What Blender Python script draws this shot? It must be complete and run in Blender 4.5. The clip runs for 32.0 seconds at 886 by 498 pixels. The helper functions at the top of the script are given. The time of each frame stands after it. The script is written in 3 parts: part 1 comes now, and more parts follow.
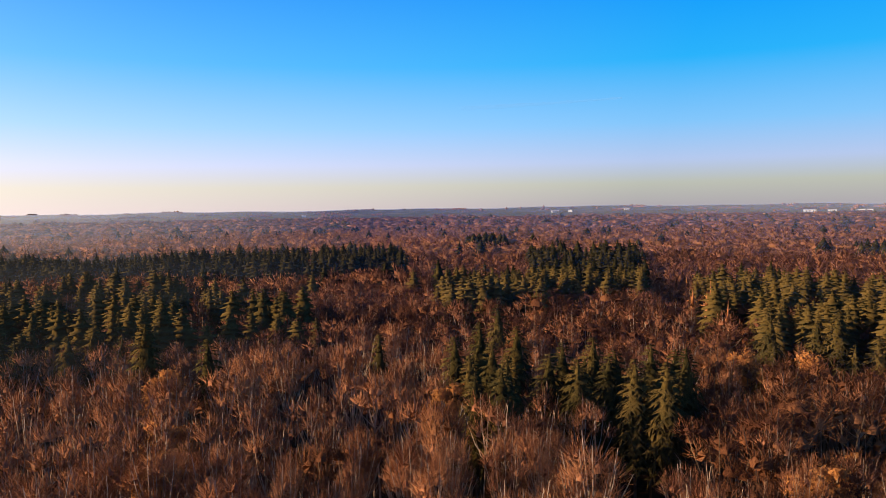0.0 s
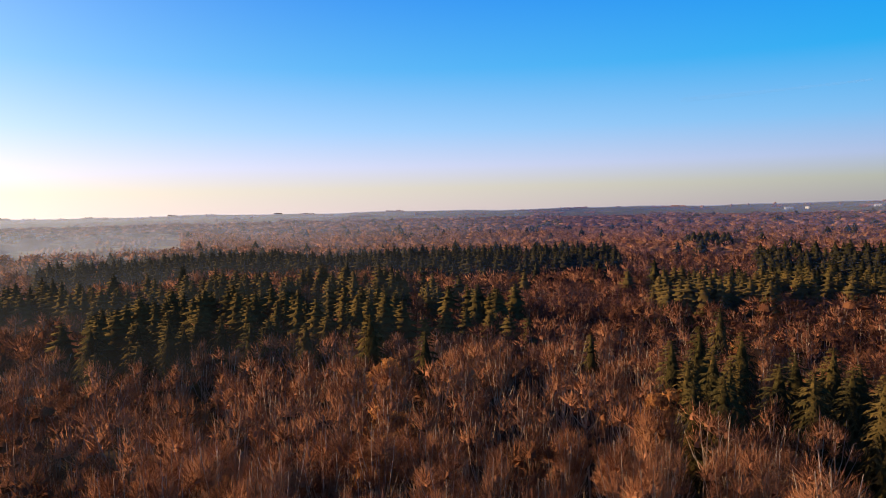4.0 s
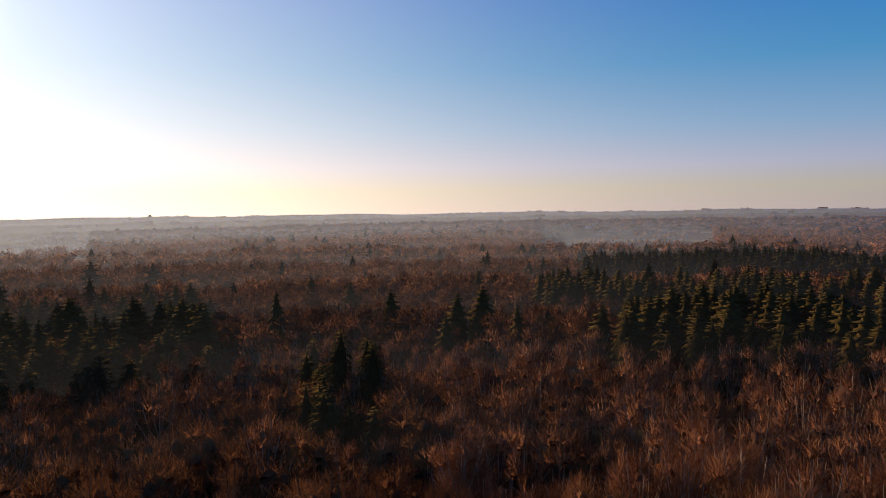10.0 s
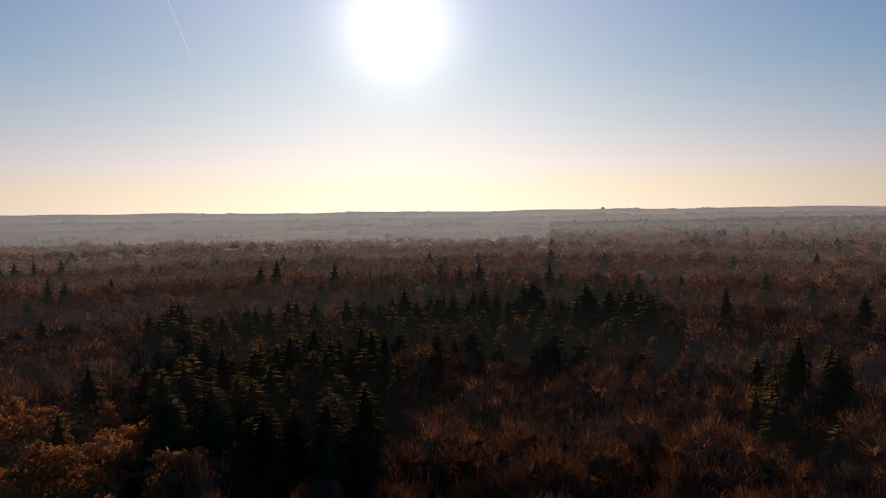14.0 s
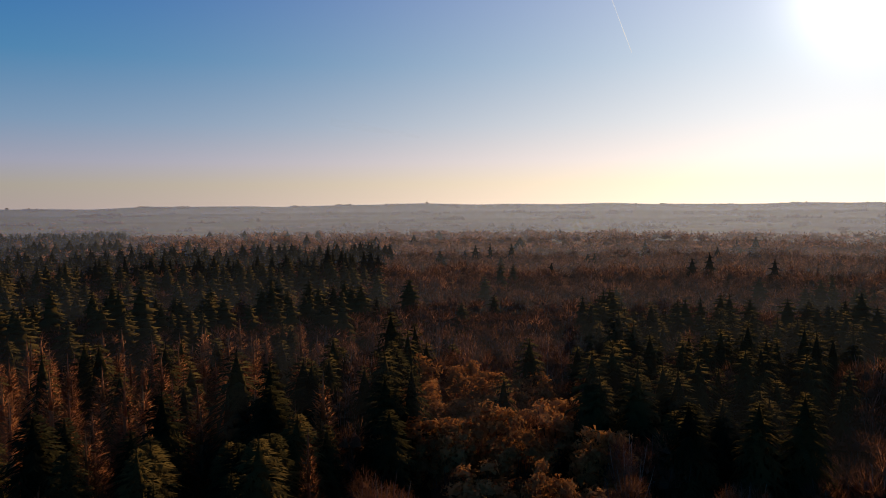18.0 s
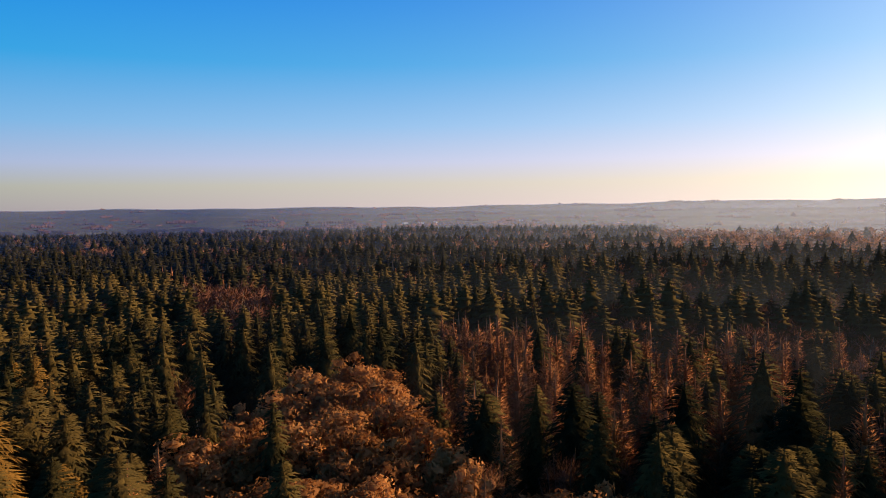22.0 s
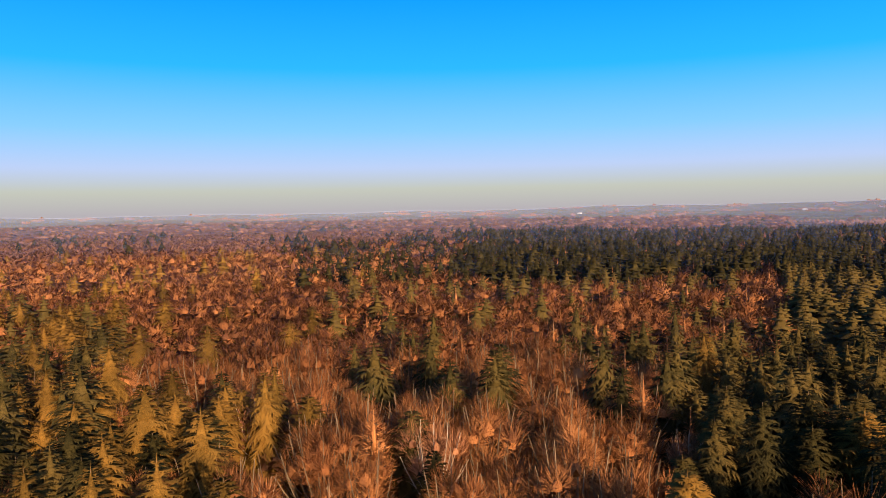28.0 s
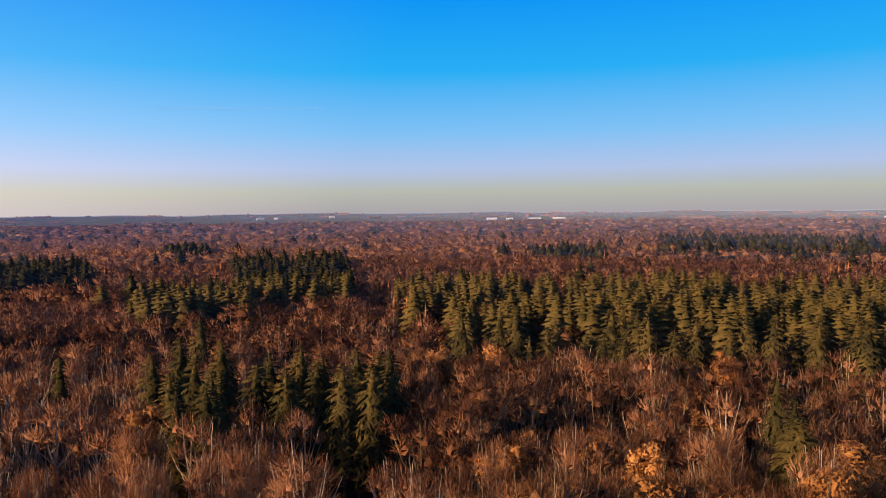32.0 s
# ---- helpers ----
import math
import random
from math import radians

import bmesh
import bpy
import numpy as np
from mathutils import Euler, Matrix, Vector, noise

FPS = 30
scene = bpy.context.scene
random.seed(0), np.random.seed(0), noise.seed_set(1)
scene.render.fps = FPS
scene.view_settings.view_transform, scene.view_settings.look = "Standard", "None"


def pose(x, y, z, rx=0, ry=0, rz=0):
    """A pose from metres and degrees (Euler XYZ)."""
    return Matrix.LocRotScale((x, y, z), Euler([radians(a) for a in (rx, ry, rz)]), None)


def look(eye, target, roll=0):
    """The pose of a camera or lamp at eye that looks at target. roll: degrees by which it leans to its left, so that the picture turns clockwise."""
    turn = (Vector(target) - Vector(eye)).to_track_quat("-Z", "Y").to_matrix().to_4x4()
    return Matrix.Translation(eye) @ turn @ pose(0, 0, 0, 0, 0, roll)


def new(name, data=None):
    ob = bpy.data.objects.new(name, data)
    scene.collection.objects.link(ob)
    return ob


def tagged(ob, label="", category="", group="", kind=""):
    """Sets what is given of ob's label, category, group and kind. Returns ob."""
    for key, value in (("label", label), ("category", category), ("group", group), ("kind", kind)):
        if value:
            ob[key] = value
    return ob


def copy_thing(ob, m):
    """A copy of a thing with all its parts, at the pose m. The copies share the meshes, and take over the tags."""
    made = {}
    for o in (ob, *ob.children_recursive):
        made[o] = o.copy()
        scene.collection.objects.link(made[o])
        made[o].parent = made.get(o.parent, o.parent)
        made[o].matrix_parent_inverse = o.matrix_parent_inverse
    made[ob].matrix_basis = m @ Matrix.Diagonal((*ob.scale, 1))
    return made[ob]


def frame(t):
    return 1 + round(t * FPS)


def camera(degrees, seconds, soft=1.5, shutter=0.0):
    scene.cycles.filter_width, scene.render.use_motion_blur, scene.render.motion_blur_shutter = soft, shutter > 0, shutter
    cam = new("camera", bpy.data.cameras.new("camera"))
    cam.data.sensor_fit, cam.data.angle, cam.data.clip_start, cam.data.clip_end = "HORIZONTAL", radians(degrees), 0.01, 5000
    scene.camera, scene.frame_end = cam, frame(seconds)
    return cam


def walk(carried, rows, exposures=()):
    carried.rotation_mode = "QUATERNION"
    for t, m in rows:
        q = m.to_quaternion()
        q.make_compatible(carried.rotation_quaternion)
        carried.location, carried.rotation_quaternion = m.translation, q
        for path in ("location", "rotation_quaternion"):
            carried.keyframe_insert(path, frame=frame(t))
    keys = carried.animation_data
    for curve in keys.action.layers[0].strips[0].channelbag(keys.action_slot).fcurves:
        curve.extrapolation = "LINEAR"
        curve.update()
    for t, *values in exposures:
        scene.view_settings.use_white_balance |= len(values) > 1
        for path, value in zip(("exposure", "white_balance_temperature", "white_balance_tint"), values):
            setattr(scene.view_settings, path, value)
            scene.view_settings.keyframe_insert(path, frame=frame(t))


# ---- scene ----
# The camera: hovers over a winter forest and turns once round to its left.
EYE_Z = 45.0
cam = camera(63.5, 32.0, soft=0.85)
# seconds, heading (degrees, turning left), pitch, lean
PATH = [
    (0, -0.00, -3.27, 0.81),
    (0.5, 1.84, -3.24, 0.89),
    (1, 3.68, -3.24, 0.93),
    (1.5, 5.24, -3.24, 1.01),
    (2, 7.17, -3.22, 1.03),
    (2.5, 9.13, -3.23, 1.06),
    (3, 11.39, -3.22, 1.10),
    (3.5, 14.09, -3.18, 1.13),
    (5.5, 25.43, -3.09, 1.13),
    (6, 28.49, -3.08, 1.08),
    (6.5, 31.47, -3.04, 1.08),
    (7, 34.51, -3.03, 1.04),
    (7.5, 37.91, -3.02, 1.06),
    (8, 41.43, -3.00, 1.03),
    (8.5, 45.22, -2.97, 0.91),
    (9, 49.59, -2.95, 0.89),
    (9.5, 53.65, -2.94, 0.82),
    (10, 57.74, -2.95, 0.75),
    (10.5, 62.12, -2.94, 0.78),
    (11, 66.22, -2.96, 0.78),
    (11.5, 70.60, -2.96, 0.83),
    (12, 75.28, -2.98, 0.87),
    (12.5, 80.54, -3.00, 0.83),
    (13, 84.66, -3.04, 0.78),
    (13.5, 88.77, -3.07, 0.81),
    (14, 92.58, -3.10, 0.79),
    (14.5, 96.74, -3.14, 0.68),
    (16.5, 113.27, -3.35, 0.56),
    (17, 117.53, -3.39, 0.52),
    (17.5, 121.71, -3.43, 0.57),
    (18, 126.19, -3.49, 0.55),
    (18.5, 130.99, -3.51, 0.58),
    (19, 135.95, -3.51, 0.63),
    (19.5, 140.97, -3.52, 0.71),
    (20, 146.03, -3.51, 0.74),
    (20.5, 151.20, -3.50, 0.73),
    (21, 156.47, -3.51, 0.69),
    (21.5, 161.26, -3.49, 0.79),
    (22, 166.74, -3.48, 0.82),
    (22.5, 172.71, -3.46, 0.84),
    (23, 178.53, -3.43, 0.84),
    (23.5, 184.90, -3.37, 0.97),
    (24, 191.96, -3.31, 0.99),
    (24.5, 198.49, -3.33, 0.78),
    (26.5, 227.98, -3.25, 1.11),
    (27, 235.83, -3.20, 1.06),
    (27.5, 243.75, -3.14, 0.99),
    (28, 251.79, -3.10, 0.99),
    (28.5, 260.36, -3.05, 0.98),
    (29, 269.68, -3.00, 1.07),
    (29.5, 280.83, -2.99, 1.00),
    (30, 291.46, -2.92, 1.00),
    (30.5, 302.09, -2.92, 1.00),
    (31, 314.21, -2.81, 0.68),
    (31.5, 325.52, -2.86, 0.56),
    (32, 336.79, -2.92, 0.54),
]
EXPOSURES = [(0.0, 0.95), (3.0, 0.9), (6.0, 0.55), (9.0, 0.15), (12.0, -0.38), (15.0, -0.52), (18.0, -0.38), (20.0, 0.03), (21.5, 0.45), (23.0, 0.85), (26.0, 1.05), (28.0, 1.1), (29.5, 0.9), (30.5, 0.8), (32.0, 0.86)]
walk(cam, [(t, pose(0, 0, EYE_Z, 90 + p, r, y)) for t, y, p, r in PATH], EXPOSURES)

# ---- light ----
SUN_AZ, SUN_EL = 96.0, 14.5      # heading to the left of +y, height


def heading(az, d, z=0.0):
    """The point d metres away at a heading."""
    return Vector((-math.sin(radians(az)) * d, math.cos(radians(az)) * d, z))


SUN_DIR = heading(SUN_AZ, math.cos(radians(SUN_EL)), math.sin(radians(SUN_EL)))
sun = new("sun", bpy.data.lights.new("sun", "SUN"))
sun.data.energy, sun.data.angle, sun.data.color = 5.0, radians(0.6), (1.0, 0.69, 0.39)
sun.matrix_world = look(SUN_DIR * 100, (0, 0, 0))

world = bpy.data.worlds.new("sky")
scene.world = world
world.use_nodes = True
wn, wl = world.node_tree.nodes, world.node_tree.links
wn.clear()


def wnode(kind, **props):
    n = wn.new(kind)
    for k, v in props.items():
        if k == "op":
            n.operation = v
        elif k == "blend":
            n.data_type, n.blend_type = "RGBA", v
    return n


def wmath(op, a, b=None, clamp=False):
    n = wnode("ShaderNodeMath", op=op)
    n.use_clamp = clamp
    for i, v in enumerate((a, b)):
        if v is None:
            continue
        if isinstance(v, (int, float)):
            n.inputs[i].default_value = v
        else:
            wl.new(v, n.inputs[i])
    return n.outputs[0]


def wmix(fac, a, b, blend="MIX"):
    n = wnode("ShaderNodeMix", blend=blend)
    for i, v in ((0, fac), (6, a), (7, b)):
        if isinstance(v, (int, float)):
            n.inputs[i].default_value = v
        elif isinstance(v, tuple):
            n.inputs[i].default_value = (*v, 1)
        else:
            wl.new(v, n.inputs[i])
    return n.outputs[2]


# Clear winter sky: deep blue above, pale at the horizon, warm and bright towards the low sun.
coord = wn.new("ShaderNodeTexCoord")
sep = wn.new("ShaderNodeSeparateXYZ")
wl.new(coord.outputs["Generated"], sep.inputs[0])
rise = wmath("MULTIPLY", sep.outputs[2], 1.0, True)
ramp = wn.new("ShaderNodeValToRGB")
wl.new(rise, ramp.inputs[0])
SKY = [(0.0, (0.44, 0.41, 0.44)), (0.03, (0.52, 0.54, 0.47)), (0.06, (0.48, 0.6, 0.88)), (0.11, (0.23, 0.58, 1.0)),
       (0.19, (0.02, 0.46, 1.0)), (0.29, (0.0, 0.32, 1.0)), (0.42, (0.0, 0.18, 0.72)), (0.6, (0.0, 0.06, 0.26)), (1.0, (0.0, 0.03, 0.14))]
els = ramp.color_ramp.elements
for i, (p, c) in enumerate(SKY):
    e = els[i] if i < 2 else els.new(p)
    e.position, e.color = p, (*c, 1)
dot = wn.new("ShaderNodeVectorMath")
dot.operation = "DOT_PRODUCT"
wl.new(coord.outputs["Generated"], dot.inputs[0])
dot.inputs[1].default_value = SUN_DIR
toward = dot.outputs["Value"]                     # 1 at the sun, -1 opposite
angle = wmath("ARCCOSINE", wmath("MINIMUM", toward, 1.0))


def bell(width):
    """1 at the sun, falling off over width degrees."""
    q = wmath("DIVIDE", angle, radians(width))
    return wmath("POWER", 2.718, wmath("MULTIPLY", wmath("MULTIPLY", q, q), -1.0))


low = wmath("POWER", 2.718, wmath("MULTIPLY", rise, -8.0))
warm = wmath("MULTIPLY", wmath("ADD", wmath("MULTIPLY", toward, 0.8), 0.28, True), low, True)
amber = wmath("MULTIPLY", wmath("POWER", wmath("MAXIMUM", toward, 0.0), 4.0), low)
halo = wmath("ADD", wmath("MULTIPLY", bell(4.0), 2.2), wmath("MULTIPLY", bell(13), 0.55))
veil = bell(33)
mist = wmath("MULTIPLY", wmath("POWER", wmath("MAXIMUM", toward, 0.0), 7.0), low)


def tint(fac, colour):
    n = wn.new("ShaderNodeVectorMath")
    n.operation = "SCALE"
    n.inputs[0].default_value = colour
    wl.new(fac, n.inputs["Scale"])
    return n.outputs[0]


air = wn.new("ShaderNodeTexSky")                  # clear air's own scatter
air.sky_type, air.sun_disc = "NISHITA", False
air.sun_elevation, air.sun_rotation = radians(SUN_EL), radians(-SUN_AZ)
col = wmix(0.002, ramp.outputs[0], air.outputs[0])
col = wmix(1.0, col, tint(warm, (0.88, 0.66, 0.57)), "ADD")
col = wmix(1.0, col, tint(amber, (1.1, 0.68, 0.14)), "ADD")
col = wmix(1.0, col, tint(halo, (1.0, 0.92, 0.84)), "ADD")
col = wmix(1.0, col, tint(veil, (0.84, 0.81, 0.72)), "ADD")
col = wmix(1.0, col, tint(mist, (0.8, 0.66, 0.56)), "ADD")
out = wn.new("ShaderNodeOutputWorld")
bg = wn.new("ShaderNodeBackground")
wl.new(col, bg.inputs["Color"])
bg.inputs["Strength"].default_value = 0.5
wl.new(bg.outputs[0], out.inputs[0])


# ---- materials ----
def material(name, colours, rough=0.9, scale=0.25, grain=6.0, per_object=0.0, bump=0.0, translucent=0.0):
    """A rough natural surface: three colours mixed by patches some metres wide, finer grain, and a shift from thing to thing."""
    m = bpy.data.materials.new(name)
    m.use_nodes = True
    n, l = m.node_tree.nodes, m.node_tree.links
    bsdf = n["Principled BSDF"]
    bsdf.inputs["Roughness"].default_value = rough
    bsdf.inputs["Specular IOR Level"].default_value = 0.0
    geo = n.new("ShaderNodeNewGeometry")
    big, fine = n.new("ShaderNodeTexNoise"), n.new("ShaderNodeTexNoise")
    for tex, s, d in ((big, scale, 2.0), (fine, grain, 3.0)):
        tex.inputs["Scale"].default_value, tex.inputs["Detail"].default_value = s, d
        l.new(geo.outputs["Position"], tex.inputs["Vector"])
    info = n.new("ShaderNodeObjectInfo")
    add = n.new("ShaderNodeMath")
    add.operation = "MULTIPLY_ADD"
    even = n.new("ShaderNodeMath")
    even.operation = "SUBTRACT"
    l.new(info.outputs["Random"], even.inputs[0])
    even.inputs[1].default_value = 0.5
    l.new(even.outputs[0], add.inputs[0])
    add.inputs[1].default_value = per_object
    l.new(big.outputs[0], add.inputs[2])
    add2 = n.new("ShaderNodeMath")
    add2.operation = "MULTIPLY_ADD"
    l.new(fine.outputs[0], add2.inputs[0])
    add2.inputs[1].default_value = 0.65
    l.new(add.outputs[0], add2.inputs[2])
    ramp = n.new("ShaderNodeValToRGB")
    lo, hi = 0.6, 1.0
    els = ramp.color_ramp.elements
    els[0].position, els[0].color = min(lo, 0.9), (*colours[0], 1)
    els[1].position, els[1].color = min(hi, 1.0), (*colours[-1], 1)
    for i, c in enumerate(colours[1:-1]):
        e = els.new(min(lo, 0.9) + (min(hi, 1.0) - min(lo, 0.9)) * (i + 1) / (len(colours) - 1))
        e.color = (*c, 1)
    l.new(add2.outputs[0], ramp.inputs[0])
    l.new(ramp.outputs[0], bsdf.inputs["Base Color"])
    if bump:
        b = n.new("ShaderNodeBump")
        b.inputs["Strength"].default_value, b.inputs["Distance"].default_value = bump, 0.3
        l.new(fine.outputs[0], b.inputs["Height"])
        l.new(b.outputs[0], bsdf.inputs["Normal"])
    if translucent:
        t = n.new("ShaderNodeBsdfTranslucent")
        l.new(ramp.outputs[0], t.inputs["Color"])
        mix = n.new("ShaderNodeMixShader")
        mix.inputs[0].default_value = translucent
        l.new(bsdf.outputs[0], mix.inputs[1])
        l.new(t.outputs[0], mix.inputs[2])
        l.new(mix.outputs[0], n["Material Output"].inputs[0])
    return m


FIELD = material("winter_fields", [(0.07, 0.075, 0.03), (0.13, 0.13, 0.05), (0.1, 0.065, 0.035), (0.2, 0.17, 0.08)], 1.0, 0.006, 0.05)
WHITE_WALL = material("white_sheet_walls", [(0.6, 0.6, 0.6), (0.72, 0.72, 0.7), (0.8, 0.8, 0.78)], 0.5, 0.05, 0.5)
ROOF_GREY = material("pale_roofs", [(0.35, 0.33, 0.33), (0.5, 0.48, 0.47), (0.6, 0.58, 0.56)], 0.5, 0.05, 0.5)
GATE_DARK = material("dark_gates", [(0.05, 0.055, 0.06), (0.08, 0.085, 0.09), (0.12, 0.12, 0.12)], 0.5, 0.2, 2.0)
GROUND = material("leaf_litter", [(0.028, 0.018, 0.011), (0.05, 0.03, 0.017), (0.08, 0.048, 0.027)], 1.0, 0.05, 1.5)
BARK_PALE = material("pale_birch_bark", [(0.2, 0.135, 0.095), (0.32, 0.23, 0.165), (0.48, 0.37, 0.28)], 0.8, 0.5, 8.0, 0.3)
BARK_BROWN = material("brown_bark", [(0.08, 0.055, 0.038), (0.13, 0.09, 0.06), (0.2, 0.14, 0.09)], 0.9, 0.5, 8.0, 0.3)
TWIG_BIRCH = material("red_brown_twigs", [(0.175, 0.074, 0.043), (0.28, 0.119, 0.063), (0.41, 0.185, 0.092)], 0.9, 0.12, 7.0, 0.35, translucent=0.05)
TWIG_BROAD = material("tan_twigs", [(0.115, 0.047, 0.026), (0.19, 0.079, 0.038), (0.3, 0.137, 0.062)], 0.9, 0.1, 7.0, 0.35, translucent=0.12)
LEAF_DRY = material("dry_oak_leaves", [(0.27, 0.112, 0.038), (0.42, 0.18, 0.058), (0.58, 0.27, 0.09)], 0.8, 0.2, 7.0, 0.3, translucent=0.3)
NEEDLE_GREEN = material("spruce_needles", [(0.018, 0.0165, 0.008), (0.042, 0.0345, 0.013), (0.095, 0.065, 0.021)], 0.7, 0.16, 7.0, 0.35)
# lit copy of the spruce needles: the low sun's yellow is in the colour
NEEDLE_SUNLIT = material("sunlit_needles", [(0.06, 0.036, 0.01), (0.12, 0.068, 0.017), (0.21, 0.112, 0.026)], 0.7, 0.16, 7.0, 0.3)
TWIG_LARCH = material("orange_larch_twigs", [(0.2, 0.077, 0.031), (0.315, 0.126, 0.048), (0.45, 0.19, 0.072)], 0.9, 0.16, 7.0, 0.35)


# ---- the land ----
def smooth(a, b, x):
    t = np.clip((x - a) / (b - a), 0, 1)
    return t * t * (3 - 2 * t)


def bump_az(az, centre, width):
    d = (np.asarray(az) - centre + 180) % 360 - 180
    return np.exp(-(d / width) ** 2)


def land(az, d):
    """Height of the ground: flat near by, rising slowly to far low hills."""
    az, d = np.asarray(az, float), np.asarray(d, float)
    a = np.radians(az)
    x, y = -np.sin(a) * d, np.cos(a) * d
    roll = 1.2 * np.sin(x / 61 + 1) * np.cos(y / 73) + 0.8 * np.sin(x / 29 + y / 37)
    valley = -14 * smooth(650, 1150, d) * np.minimum(1, bump_az(az, 100, 32) + bump_az(az, 175, 48))
    rise = 36 * smooth(1200, 4300, d)
    far = smooth(2600, 4300, d)
    hills = far * (16 * bump_az(az, 128, 16) + 8 * bump_az(az, 150, 9) + 20 * bump_az(az, 216, 12) + 14 * bump_az(az, 236, 9)
                   + 7 * bump_az(az, 190, 14) + 5 * bump_az(az, 345, 14) + 3 * np.sin(a * 23) + 2 * np.sin(a * 51 + 1))
    return roll * smooth(20, 60, d) + valley * (1 - far) + rise + hills


def rounded(tri, centre, mix):
    """Triangles wound to face away from their clump's centre, and normals that lean the same way, so that a crown shades as one body."""
    tri = tri.copy()
    mid = tri.mean(1) - centre
    own = np.cross(tri[:, 1] - tri[:, 0], tri[:, 2] - tri[:, 0])
    own /= np.linalg.norm(own, axis=1, keepdims=True) + 1e-9
    back = (own * mid).sum(1) < 0
    tri[back] = tri[back][:, ::-1]
    own[back] *= -1
    out = tri - centre[:, None]
    out /= np.linalg.norm(out, axis=2, keepdims=True) + 1e-9
    n = own[:, None] * (1 - mix) + out * mix
    n /= np.linalg.norm(n, axis=2, keepdims=True) + 1e-9
    return tri, n.reshape(-1, 3)


def mesh_object(name, verts, faces, mats, index=None, smooth_shade=False, normals=None):
    me = bpy.data.meshes.new(name)
    verts = np.asarray(verts, np.float32)
    faces = np.asarray(faces, np.int32)
    k = faces.shape[1]
    me.vertices.add(len(verts))
    me.vertices.foreach_set("co", verts.ravel())
    me.loops.add(faces.size)
    me.loops.foreach_set("vertex_index", faces.ravel())
    me.polygons.add(len(faces))
    me.polygons.foreach_set("loop_start", np.arange(0, faces.size, k, dtype=np.int32))
    for m in mats:
        me.materials.append(m)
    if index is not None:
        me.polygons.foreach_set("material_index", np.asarray(index, np.int32))
    if smooth_shade:
        me.polygons.foreach_set("use_smooth", np.ones(len(faces), bool))
    me.update(calc_edges=True)
    me.validate()
    if normals is not None:
        me.polygons.foreach_set("use_smooth", np.ones(len(faces), bool))
        me.normals_split_custom_set_from_vertices(np.asarray(normals, np.float32))
    return me


def ring_sheet(radii, n, height):
    """A round sheet of quads about the origin: height(az, d) gives z."""
    az = np.arange(n) * 360.0 / n
    verts = []
    for r in radii:
        a = np.radians(az)
        verts.append(np.stack([-np.sin(a) * r, np.cos(a) * r, height(az, np.full(n, r))], 1))
    faces = []
    for i in range(len(radii) - 1):
        j = np.arange(n)
        k = (j + 1) % n
        faces.append(np.stack([i * n + j, (i + 1) * n + j, (i + 1) * n + k, i * n + k], 1))
    return np.concatenate(verts), np.concatenate(faces)


v, f = ring_sheet([0.0, 20, 40, 60, 80, 100, 130, 160, 200, 250, 300, 370, 450, 550, 650, 800, 950, 1150, 1400, 1700, 2100, 2600, 3000, 3400, 3800, 4100, 4300, 4600, 4900], 360, land)
ground = new("ground", mesh_object("ground", v, f, [GROUND], smooth_shade=True))
tagged(ground, "forest floor covered in brown fallen leaves, running on to far low hills", "ground", kind="structure")


